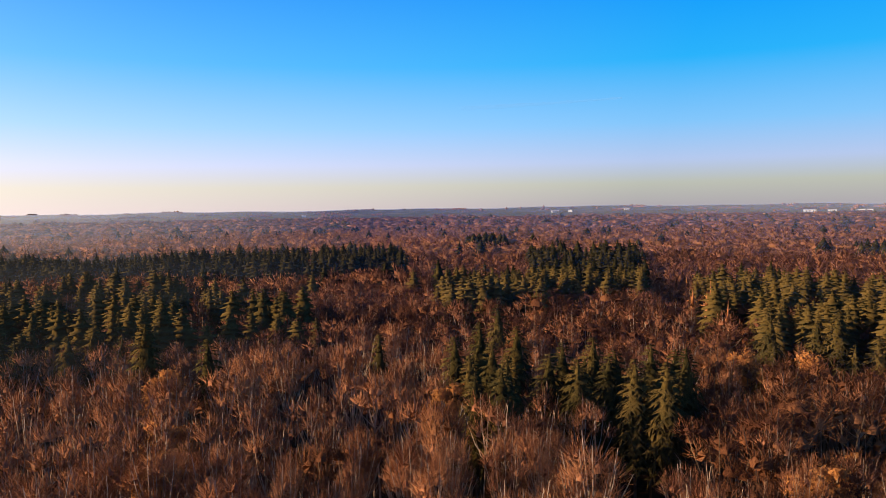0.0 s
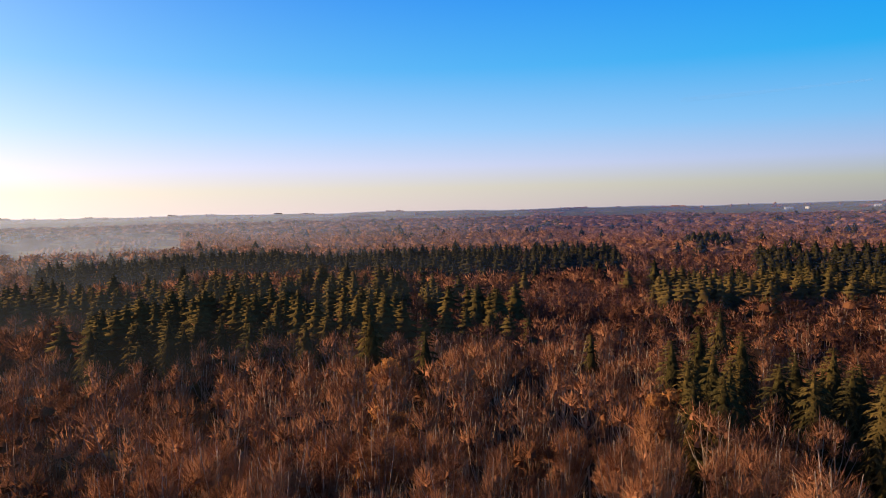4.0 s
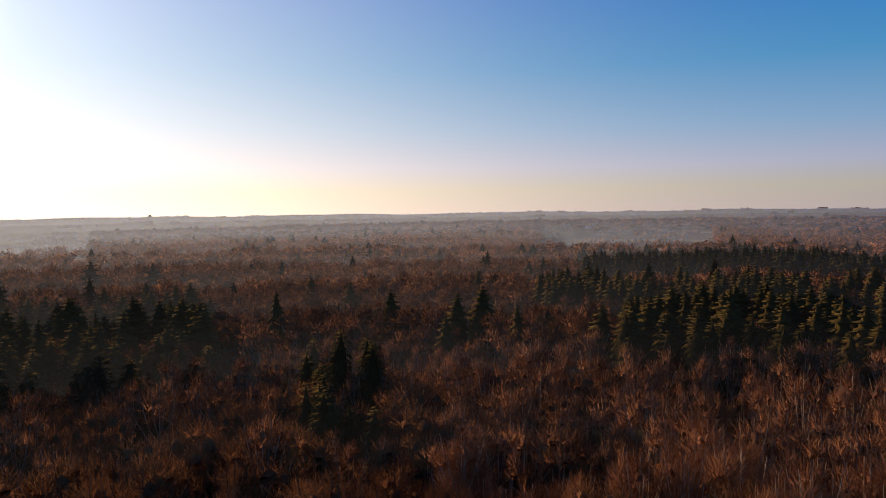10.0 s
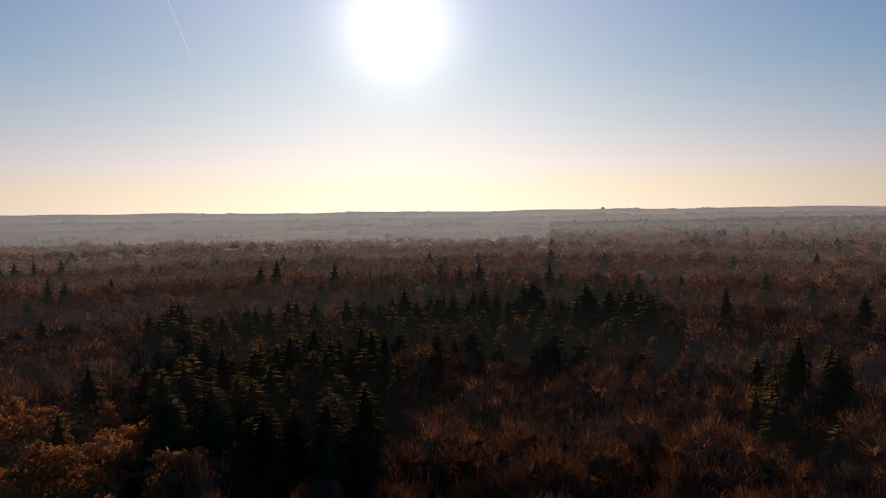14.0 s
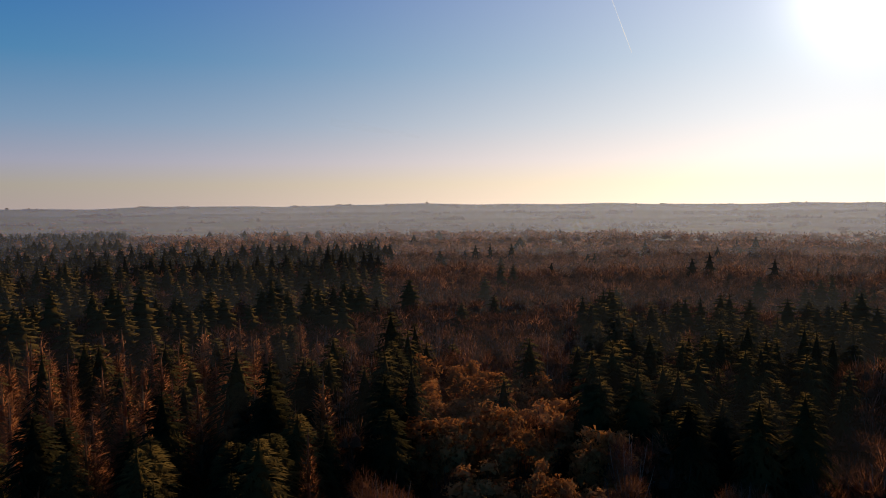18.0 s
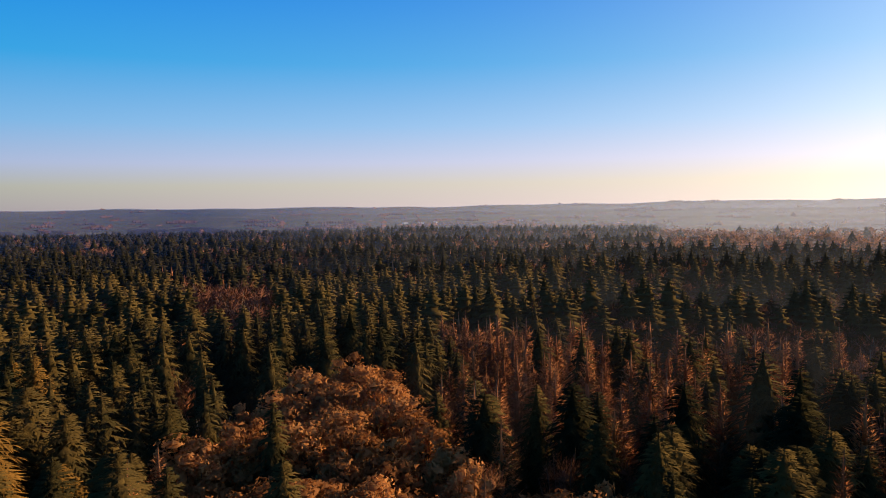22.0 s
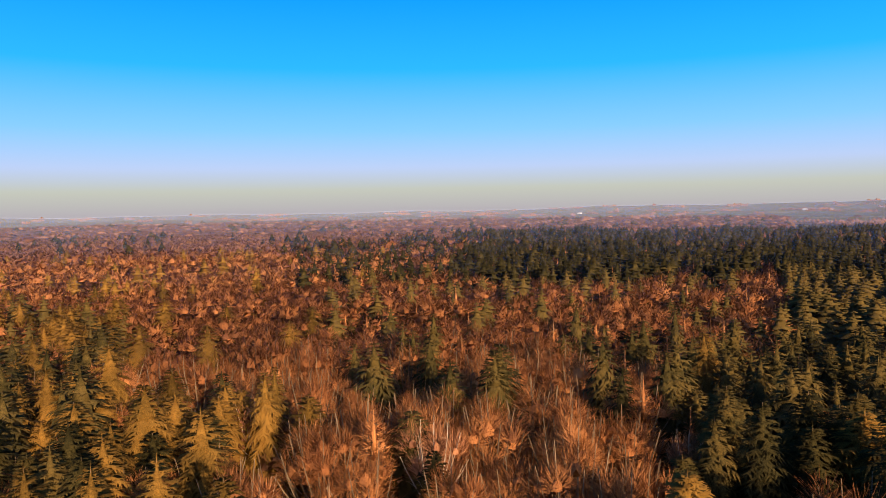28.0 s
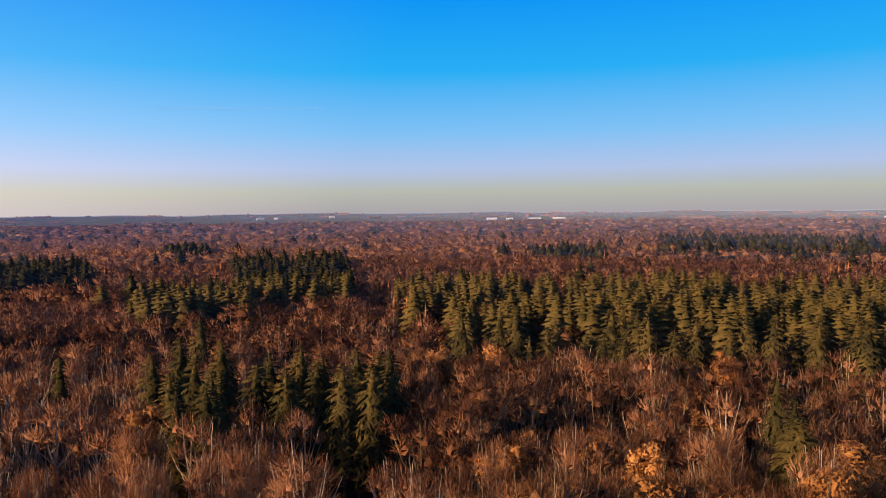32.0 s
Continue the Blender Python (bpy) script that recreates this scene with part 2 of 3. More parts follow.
# ---- trees, each as triangles of wood and of foliage ----
class Tri:
    """Triangles of wood (0) and of foliage (1); foliage also keeps the centre of the clump that it belongs to."""

    def __init__(self, seed):
        self.r = np.random.RandomState(seed)
        self.v, self.c = [[], []], [[], []]
        self.centre = None                                 # None: foliage set round an upright axis

    def add(self, slot, a, b, c):
        t = np.stack([a, b, c], 1)
        mid = t.mean(1)
        if self.centre is None:
            cen = mid * (0, 0, 1)
            cen[:, 2] -= 0.55 * np.hypot(mid[:, 0], mid[:, 1]) + 0.05
        else:
            cen = np.repeat(np.asarray(self.centre, float)[None], len(t), 0)
        self.v[slot].append(t)
        self.c[slot].append(cen)

    def spikes(self, slot, base, way, length, width):
        """Thin triangles from base along way."""
        base, way = np.asarray(base, float), np.asarray(way, float)
        way = way / np.linalg.norm(way, axis=1, keepdims=True)
        side = np.cross(way, self.r.normal(size=way.shape))
        side /= np.linalg.norm(side, axis=1, keepdims=True) + 1e-9
        w = np.reshape(width, (-1, 1)) * np.ones((len(base), 1)) / 2
        self.add(slot, base - side * w, base + side * w, base + way * np.reshape(length, (-1, 1)))

    def tube(self, slot, points, radii, sides=5):
        points = np.asarray(points, float)
        ang = np.arange(sides) * 2 * math.pi / sides
        rings = []
        for i, p in enumerate(points):
            t = points[min(i + 1, len(points) - 1)] - points[max(i - 1, 0)]
            t = t / (np.linalg.norm(t) + 1e-9)
            u = np.cross(t, (0.3, 0.9, 0.2))
            u /= np.linalg.norm(u) + 1e-9
            w = np.cross(t, u)
            rings.append(p + radii[i] * (np.cos(ang)[:, None] * u + np.sin(ang)[:, None] * w))
        for a, b in zip(rings[:-1], rings[1:]):
            a2, b2 = np.roll(a, -1, 0), np.roll(b, -1, 0)
            self.add(slot, a, a2, b2)
            self.add(slot, a, b2, b)
        return rings

    def dome(self, centre, half, sides):
        """A lumpy closed body of massed twigs or leaves."""
        r = self.r
        rings = []
        for z in ((0.62, -0.05, -0.6) if sides > 5 else (0.5, -0.25)):
            a = (np.arange(sides) + r.uniform(0, 1)) * 2 * math.pi / sides
            k = math.sqrt(1 - z * z) * r.uniform(0.78, 1.18, (sides, 1))
            rings.append(np.asarray(centre) + np.stack([np.cos(a), np.sin(a), np.full(sides, z) + r.uniform(-0.1, 0.1, sides)], 1) * np.hstack([k, k, np.ones((sides, 1))]) * half)
        tip = np.repeat((np.asarray(centre) + np.array((0, 0, 1.0)) * half * r.uniform(0.9, 1.1))[None], sides, 0)
        self.add(1, rings[0], np.roll(rings[0], -1, 0), tip)
        for a, b in zip(rings[1:], rings[:-1]):
            a2, b2 = np.roll(a, -1, 0), np.roll(b, -1, 0)
            self.add(1, a, a2, b2)
            self.add(1, a, b2, b)

    def fuzz(self, centre, half, n, short, long_, wide, rise, deep, low):
        """Fine twigs that stand out of a dome, outwards and up."""
        r = self.r
        z = r.uniform(low, 1, n)
        a = r.uniform(0, 6.283, n)
        k = np.sqrt(1 - z * z)
        d = np.stack([k * np.cos(a), k * np.sin(a), z], 1)
        p = np.asarray(centre) + d * half * r.uniform(deep, 0.95, (n, 1))
        way = d + np.array((0, 0, rise)) + r.normal(size=(n, 3)) * 0.32
        self.spikes(1, p, way, r.uniform(short, long_, n), wide * r.uniform(0.6, 1.3, n))

    def leaves(self, centre, half, n, size):
        """Small leaves lying every way about a clump's shell."""
        r = self.r
        d = r.normal(size=(n, 3)) + np.array((0, 0, 0.4))
        d /= np.linalg.norm(d, axis=1, keepdims=True)
        p = np.asarray(centre) + d * half * r.uniform(0.55, 1.12, (n, 1))
        u = np.cross(d, r.normal(size=(n, 3)))
        u /= np.linalg.norm(u, axis=1, keepdims=True) + 1e-9
        w = np.cross(d + r.normal(size=(n, 3)) * 0.7, u)
        s = size * r.uniform(0.6, 1.4, (n, 1))
        self.add(1, p - u * s * 0.55 - w * s * 0.4, p + u * s * 0.55 - w * s * 0.4, p + w * s * 0.6)

    def arrays(self):
        """Triangles and clump centres, of wood and of foliage."""
        return [(np.concatenate(s), np.concatenate(c)) if s else (np.zeros((0, 3, 3)), np.zeros((0, 3))) for s, c in zip(self.v, self.c)]


def fan(g, collar, foot, split, centre, half, n, thick, sides):
    """Limbs that spread from the fork to the shell of a dome."""
    r, limbs = g.r, []
    for i in range(n):
        u = (i + 0.5) / n
        z = 0.95 - 1.15 * u
        a = i * 2.4 + r.uniform(-0.35, 0.35)
        ring = math.sqrt(max(0.05, 1 - z * z))
        end = centre + half * np.array((ring * math.cos(a), ring * math.sin(a), z)) * r.uniform(0.9, 1.12)
        start = np.array(foot) * (split + (0.35 - 0.5 * u) * 3.0 * (1 - u)) / split if u < 0.99 else np.array(foot)
        mid = start * 0.5 + end * 0.5 + np.array((math.cos(a) * 0.35, math.sin(a) * 0.35, -0.5)) + r.normal(size=3) * 0.15
        line = np.array([start, start * 0.25 + mid * 0.75 - (0, 0, 0.1), mid * 0.4 + end * 0.6, end])
        limbs.append(line)
        knots = g.tube(0, line, np.array((1.0, 0.75, 0.45, 0.2)) * thick, sides)
        g.add(0, collar[i % len(collar)][None], knots[0][0][None], knots[0][1][None])
    return limbs


def forks(g, limbs, slot, n, wide, long_):
    """Side twigs that leave the limbs at a slant, in the limbs' own colour."""
    r = g.r
    for line in limbs:
        t = r.uniform(0.35, 0.98, n)
        s = t * (len(line) - 1)
        i = np.minimum(s.astype(int), len(line) - 2)
        b = line[i] * (1 - (s - i))[:, None] + line[i + 1] * (s - i)[:, None]
        way = line[i + 1] - line[i]
        way = way / np.linalg.norm(way, axis=1, keepdims=True) + r.normal(size=(n, 3)) * 0.5 + np.array((0, 0, 0.3))
        g.spikes(slot, b, way, long_ * r.uniform(0.5, 1.2, n) * (1.25 - t), wide)


def lobes(r, centre, half, n, size):
    """Places of the round masses that make up one crown."""
    out = [(np.asarray(centre) + np.array((r.normal() * 0.3, r.normal() * 0.3, half[2] * 0.3)), np.asarray(half) * size * 1.15)]
    for i in range(n - 1):
        a = i * 2.4 + r.uniform(-0.4, 0.4)
        z = 0.45 - 0.85 * (i + 0.5) / max(1, n - 1)
        c = np.asarray(centre) + np.asarray(half) * np.array((math.cos(a), math.sin(a), 0)) * (0.62 * r.uniform(0.8, 1.15)) + np.array((0, 0, half[2] * z))
        out.append((c, np.asarray(half) * size * r.uniform(0.75, 1.1)))
    return out


# lobes, sides of a lobe, size of a lobe, twigs, twig width, short, long
BARE = [(7, 4, 0.44, 2500, 0.04, 0.45, 1.25), (6, 4, 0.46, 640, 0.08, 0.5, 1.3), (4, 4, 0.5, 220, 0.155, 0.6, 1.5), (2, 4, 0.6, 88, 0.28, 0.7, 1.7), (1, 4, 0.75, 32, 0.5, 0.8, 1.9), (1, 4, 0.82, 9, 0.85, 0.8, 1.8)]


def bare(g, lod, centre, half, rise, thin=1.0):
    """A crown of bare twigs: round masses, bristling."""
    n, sides, size, twigs, wide, short, long_ = BARE[lod]
    for c, hf in lobes(g.r, centre, half, n, size):
        g.centre = c * 0.55 + np.asarray(centre) * 0.45 - (0, 0, half[2] * 0.3)
        g.dome(c, hf * (0.38, 0.4, 0.42, 0.44, 0.52, 0.72)[lod] * thin, sides)
        g.fuzz(c, hf, int(twigs * (0.5 + 0.5 * thin)) // n, short, long_, wide, rise, 0.3, -0.35 if lod == 0 else -0.1)


def birch(seed, lod=0, h=22.0):
    """Slender pale stem that forks into steep limbs, with an upright plume of fine twigs."""
    g = Tri(seed)
    r = g.r
    lean = r.normal(size=2) * 0.4
    centre = np.array((*lean, h * 0.76))
    half = np.array((2.7, 2.7, h * 0.22))
    if lod < 3:
        split = h * r.uniform(0.52, 0.6)
        stem = np.array([(0, 0, -0.4), (lean[0] * 0.3, lean[1] * 0.3, split * 0.5), (lean[0] * 0.6, lean[1] * 0.6, split), (*lean, h * 0.93)])
        rings = g.tube(0, stem, [0.16, 0.12, 0.08, 0.02], 5 if lod == 0 else 3)
        limbs = fan(g, rings[2], stem[2], split, centre, half, (13, 7, 3)[lod], (0.075, 0.075, 0.09)[lod], (4, 3, 3)[lod])
        forks(g, limbs + [stem[2:]], 0, (8, 3, 1)[lod], (0.04, 0.06, 0.09)[lod], 1.6)
    bare(g, lod, centre, half, 0.9, 0.7)
    return g.arrays()


def broad(seed, lod=0, h=21.0, reach=3.5):
    """A bare broad tree: forked trunk and a wide dome of fine twigs."""
    g = Tri(seed)
    r = g.r
    centre = np.array((r.normal() * 0.3, r.normal() * 0.3, h * 0.75))
    half = np.array((reach, reach * r.uniform(0.85, 1.1), h * 0.24))
    if lod < 2:
        fork = h * r.uniform(0.44, 0.52)
        rings = g.tube(0, [(0, 0, -0.4), (0.1, 0, fork * 0.6), (r.normal() * 0.2, r.normal() * 0.2, fork)], [0.34, 0.28, 0.22], 5 if lod == 0 else 3)
        limbs = fan(g, rings[2], (0, 0, fork), fork, centre, half, (15, 6)[lod], 0.13, (4, 3)[lod])
        forks(g, limbs, 0, (4, 1)[lod], (0.04, 0.06)[lod], 1.3)
    bare(g, lod, centre, half, 0.45)
    return g.arrays()


def leafy(seed, lod=0, h=21.0, reach=3.7):
    """A broad tree that keeps its dry leaves: clumps of small leaves on a forked trunk."""
    g = Tri(seed)
    r = g.r
    fork = h * 0.45
    centre, half = np.array((0, 0, h * 0.73)), np.array((reach, reach, h * 0.25))
    clumps, sides, n, size = ((24, 5, 96, 0.3), (12, 5, 38, 0.46), (6, 5, 24, 0.7), (2, 5, 26, 1.0), (1, 5, 16, 1.5), (1, 5, 6, 1.8))[lod]
    if lod < 2:
        collar = g.tube(0, [(0, 0, -0.4), (r.normal() * 0.2, r.normal() * 0.2, fork)], [0.32, 0.24], 5 if lod == 0 else 3)[1]
    for i in range(clumps):
        t = (i + 0.5) / clumps
        a = i * 2.4 + r.uniform(-0.4, 0.4)
        z = 0.95 - 1.35 * t
        ring = math.sqrt(max(0.03, 1 - z * z))
        c = centre + half * np.array((ring * math.cos(a), ring * math.sin(a), z)) * r.uniform(0.55, 0.85) if clumps > 1 else centre
        hf = np.array((1.0, 1.0, 0.75)) * (1.25, 1.7, 2.1, 2.9)[lod] * r.uniform(0.75, 1.2) if clumps > 1 else half * 0.85
        if lod < 2:
            start = np.array((0, 0, fork * r.uniform(0.8, 1.2)))
            knots = g.tube(0, [start, start * 0.5 + c * 0.5 - (0, 0, 0.4), c], [0.11, 0.07, 0.03], 3)
            g.add(0, collar[i % len(collar)][None], knots[0][0][None], knots[0][1][None])
        g.centre = c * 0.65 + centre * 0.35 - (0, 0, 0.5)
        g.dome(c, hf * (0.5, 0.55, 0.6, 0.65, 0.75, 0.85)[lod], sides)
        g.leaves(c, hf, n, size)
    return g.arrays()


def spruce(seed, lod=0, h=25.0, reach=3.5):
    """A spruce: tiers of branches, each a flat spray with side shoots, in a pointed ragged cone round a straight stem."""
    g = Tri(seed)
    r = g.r
    low = h * (r.uniform(0.2, 0.3) if lod == 0 else 0.4)
    slope = r.uniform(0.58, 0.85)
    up = np.array((0, 0, 1.0))

    def width(s):                       # reach of the branches s metres under the tip
        return reach * (1 - np.exp(-slope * s / reach)) + 0.08

    if lod < 2:
        g.tube(0, [(0, 0, -0.4), (0, 0, h * 0.5), (0, 0, h * 0.985)], [0.26, 0.16, 0.02], 5 if lod == 0 else 3)
    k = (0.36, 0.38, 0.44, 0.5, 0.55, 0.6)[lod]
    drops = (h - low, 9, 4, 0.7) if lod < 3 else (h - low, 6, 0.4)
    g.tube(1, [(0, 0, h - s) for s in drops], [k * float(width(s)) for s in drops[:-1]] + [0.03], (6, 5, 5, 4, 4, 3)[lod])
    tiers, each, shoots = ((27, 12, 2), (14, 10, 1), (11, 9, 0), (7, 7, 0), (5, 5, 0), (3, 4, 0))[lod]
    drop = 0.5 + (h - low - 1.5) * ((np.arange(tiers) + r.uniform(0.3, 0.7, tiers)) / tiers) ** 1.35
    ti, bi = (m.ravel() for m in np.meshgrid(np.arange(tiers), np.arange(each), indexing="ij"))
    n = len(ti)
    s = drop[ti] + r.uniform(-0.2, 0.2, n)
    L = width(s) * (r.uniform(0.72, 1.2, n) if lod == 0 else r.uniform(0.82, 1.12, n))
    a = bi * 2 * math.pi / each + ti * 1.9 + r.uniform(-0.28, 0.28, n)
    out = np.stack([np.cos(a), np.sin(a), np.zeros(n)], 1)
    side = np.stack([-np.sin(a), np.cos(a), np.zeros(n)], 1)
    tilt = 0.35 - 1.0 * np.minimum(1, s / 6) + r.uniform(-0.1, 0.1, n)       # rising near the tip, hanging lower down
    start = out * (L * 0.12)[:, None] + up * (h - s)[:, None]
    end = out * L[:, None] + up * (h - s + L * tilt)[:, None]
    way = end - start
    wd = (L * (0.2, 0.27, 0.36, 0.5, 0.6, 0.75)[lod] + 0.06) * r.uniform(0.8, 1.2, n)
    bow = start + way * 0.5 + up * (L * 0.05)[:, None]
    if shoots == 0:                     # one leaf-shaped spray to a branch
        g.add(1, start + up * 0.2, bow - side * wd[:, None] - up * (L * 0.12)[:, None], end)
        if lod < 4:
            g.add(1, start + up * 0.2, end, bow + side * wd[:, None] - up * (L * 0.12)[:, None])
    else:
        g.add(1, start - side * 0.09 * L[:, None], start + side * 0.09 * L[:, None], end)
        for j in range(shoots + 1):
            u = (0.3 + 0.55 * (j + 0.5) / (shoots + 1))
            root = start + way * u + up * (L * 0.03)[:, None]
            for sg in (-1, 1):
                v = way / (np.linalg.norm(way, axis=1, keepdims=True) + 1e-9) * 0.75 + side * sg * 0.65 - up * 0.22 + r.normal(size=(n, 3)) * 0.14
                ln = (0.14 + L * (0.5 - 0.32 * u)) * r.uniform(0.8, 1.25, n) * (1.0 if lod == 0 else 1.35)
                b = way / (np.linalg.norm(way, axis=1, keepdims=True) + 1e-9) * (0.07 + 0.055 * L * (1.0 if lod == 0 else 1.7))[:, None]
                g.add(1, root - b, root + b, root + v * ln[:, None])
    tip = 3 if lod < 3 else 1
    g.spikes(1, np.array([(0, 0, h - 1.5)] * tip), np.array([(0.03, 0, 1), (-0.02, 0.03, 1), (0, -0.03, 1)])[:tip], np.array((1.8, 1.6, 1.5))[:tip], (0.12, 0.18, 0.25, 0.35, 0.5, 0.7)[lod])
    return g.arrays()


def larch(seed, lod=0, h=24.5, reach=3.1):
    """A bare larch: fine rising branches in a narrow soft cone, set with many short twigs."""
    g = Tri(seed)
    r = g.r
    low = 0.3

    def width(t):
        return reach * (1 - t) ** 0.85 * 1.5 + 0.1

    if lod < 2:
        g.tube(0, [(0, 0, -0.4), (0, 0, h * 0.5), (0.1, 0, h * 0.98)], [0.22, 0.14, 0.02], 5 if lod == 0 else 3)
    m = (90, 34, 0, 0, 0, 0)[lod]
    t = r.uniform(0.35, 0.95, m)
    a = r.uniform(0, 6.283, m)
    g.spikes(0, np.array((0, 0, h)) * t[:, None], np.stack([np.cos(a), np.sin(a), np.full(m, 0.12)], 1).reshape(-1, 3), width(t) * 0.95, 0.08) if m else None
    core = (0.16, 0.26, 0.28, 0.32, 0.45, 0.6)[lod]
    ts = (low, 0.5, 0.75, 0.95)
    g.tube(1, [(0, 0, h * t) for t in ts], [core * width(t) * r.uniform(0.85, 1.1) for t in ts[:-1]] + [0.04], (7, 5, 5, 4, 4, 3)[lod])
    n = (2600, 950, 300, 80, 24, 8)[lod]
    t = low + (0.99 - low) * (1 - np.sqrt(1 - r.uniform(0, 1, n) * 0.985))
    a = r.uniform(0, 6.283, n)
    wave = 0.8 + 0.2 * np.sin(t * 95 + a * 2)              # layers of branches
    rad = width(t) * wave * r.uniform(0.25, 0.9, n)
    out = np.stack([np.cos(a), np.sin(a), np.zeros(n)], 1)
    p = out * rad[:, None] + np.array((0, 0, h)) * t[:, None]
    way = out * 0.8 + np.array((0, 0, 0.5)) + r.normal(size=(n, 3)) * 0.3
    g.spikes(1, p, way, r.uniform(0.5, 1.1, n) * (0.5 + 0.25 * width(t)), (0.085, 0.15, 0.25, 0.4, 0.6, 0.9)[lod] * r.uniform(0.7, 1.4, n))
    g.spikes(1, np.array([(0, 0, h * 0.93)] * 3), np.array([(0.05, 0, 1), (-0.03, 0.05, 1), (0, -0.05, 1)]), [1.6, 1.4, 1.2], (0.07, 0.1, 0.16, 0.25, 0.4, 0.6)[lod])
    return g.arrays()


KINDS = {
    # kind: maker, wood, foliage, label, category
    "birch": (birch, BARK_PALE, TWIG_BIRCH, "bare birch with a pale stem and red-brown twigs"),
    "broad_tree": (broad, BARK_BROWN, TWIG_BROAD, "bare broad tree with a tan dome of fine twigs"),
    "oak": (leafy, BARK_BROWN, LEAF_DRY, "oak that keeps its dry orange-brown leaves in winter"),
    "spruce": (spruce, BARK_BROWN, NEEDLE_GREEN, "dark green spruce with drooping branches in the forest"),
    # the spruce again, its gold being low sunlight put into the needles
    "golden_conifer": (spruce, BARK_BROWN, NEEDLE_SUNLIT, "yellow-green conifer with dense layered branches in low sun"),
    "russet_tree": (broad, BARK_BROWN, TWIG_LARCH, "bare broad tree with a russet dome of fine twigs"),
    "larch": (larch, BARK_BROWN, TWIG_LARCH, "bare larch with orange-brown twigs in a loose cone"),
}

# ---- which trees stand where: kind, headings, distances, share ----
STANDS = []


def stand(az0, az1, d0, d1, mix, share=1.0, ragged=1.0):
    """A stand of trees between two headings and two distances. mix: kinds with their weights."""
    STANDS.append((az0, az1, d0, d1, mix, share, ragged))


SPR, GOLD, LAR, OAK, BIR, BRO, RUS = "spruce", "golden_conifer", "larch", "oak", "birch", "broad_tree", "russet_tree"
# bare mixed forest everywhere, thinner kinds by direction
stand(0, 360, 44, 700, [(BRO, 5), (BIR, 4), (SPR, 0.18), (LAR, 0.15)])
stand(0, 360, 700, 2400, [(BRO, 6), (BIR, 2), (SPR, 0.35)], 0.9)
# open misty valley towards the sun, and fields beside it
stand(88, 112, 640, 1900, None, 0.99)
stand(112, 152, 690, 1900, None, 0.99)
stand(152, 226, 900, 1900, None, 0.97)
stand(37, 50, 560, 1300, None, 0.99)
stand(84, 88, 640, 1900, None, 0.98)
# red-brown birches below
stand(325, 82, 44, 150, [(BIR, 8), (BRO, 1.5), (OAK, 0.15)])
stand(296, 345, 60, 150, [(BIR, 1.6), (BRO, 6), (OAK, 0.5)])
stand(58, 100, 44, 118, [(BRO, 6), (BIR, 1)])
# dark spruce belt, first quarter
stand(3, 47, 300, 430, [(SPR, 9), (BRO, 1)])
stand(3, 19, 290, 350, [(SPR, 5), (BRO, 2)], 0.7)
stand(20, 44, 140, 250, [(SPR, 8), (BIR, 2)], 0.95)
stand(16, 19, 190, 230, [(SPR, 1)], 0.8)
stand(11.5, 14.8, 160, 220, [(SPR, 1)], 0.9)
stand(44, 50, 215, 270, [(SPR, 1)], 0.8)
stand(53, 57.5, 165, 190, [(SPR, 1)], 0.6)
stand(353.5, 359.5, 90, 124, [(SPR, 5), (BIR, 2)], 0.6)
stand(346, 351.5, 94, 120, [(SPR, 1)], 0.55)
stand(340.5, 345.5, 92, 118, [(SPR, 1)], 0.6)
stand(344.5, 353, 230, 400, [(SPR, 1)], 0.95)
stand(352, 0.5, 205, 270, [(SPR, 1)], 0.95)
stand(355, 358, 480, 560, [(SPR, 1)])
stand(335, 341, 180, 280, [(SPR, 4), (LAR, 1)], 0.85)
stand(304, 336, 140, 255, [(SPR, 1)], 0.92)
stand(324, 330, 420, 500, [(SPR, 1)])
stand(304, 320, 460, 700, [(SPR, 3), (BRO, 2)])
stand(331, 340, 66, 96, [(BRO, 5), (BIR, 3), (OAK, 0.3)])
stand(303, 333, 44, 88, [(BRO, 5), (OAK, 2), (BIR, 0.8)])
stand(304, 313, 78, 98, [(SPR, 2), (BIR, 2)], 0.7)
# conifers with the low sun's yellow put into their needle colour
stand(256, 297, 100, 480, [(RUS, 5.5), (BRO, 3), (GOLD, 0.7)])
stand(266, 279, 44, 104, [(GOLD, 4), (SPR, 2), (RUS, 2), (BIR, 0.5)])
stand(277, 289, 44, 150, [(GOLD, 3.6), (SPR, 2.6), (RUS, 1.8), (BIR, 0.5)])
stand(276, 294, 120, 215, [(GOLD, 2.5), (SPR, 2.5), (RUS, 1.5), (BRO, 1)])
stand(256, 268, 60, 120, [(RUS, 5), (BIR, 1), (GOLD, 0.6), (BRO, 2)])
# orange larches and spruces mixed
stand(225, 262, 44, 260, [(RUS, 6), (LAR, 1), (SPR, 1.1), (BRO, 1)])
stand(234, 250, 44, 82, [(RUS, 6), (BRO, 2), (BIR, 0.5)])
stand(224, 238, 120, 220, [(RUS, 6), (LAR, 1), (SPR, 1)])
stand(225, 251, 260, 850, [(SPR, 5), (BRO, 2), (LAR, 0.4)], 1.0, 3.0)
stand(250, 264, 240, 650, [(SPR, 3), (RUS, 2)], 0.5, 3.0)
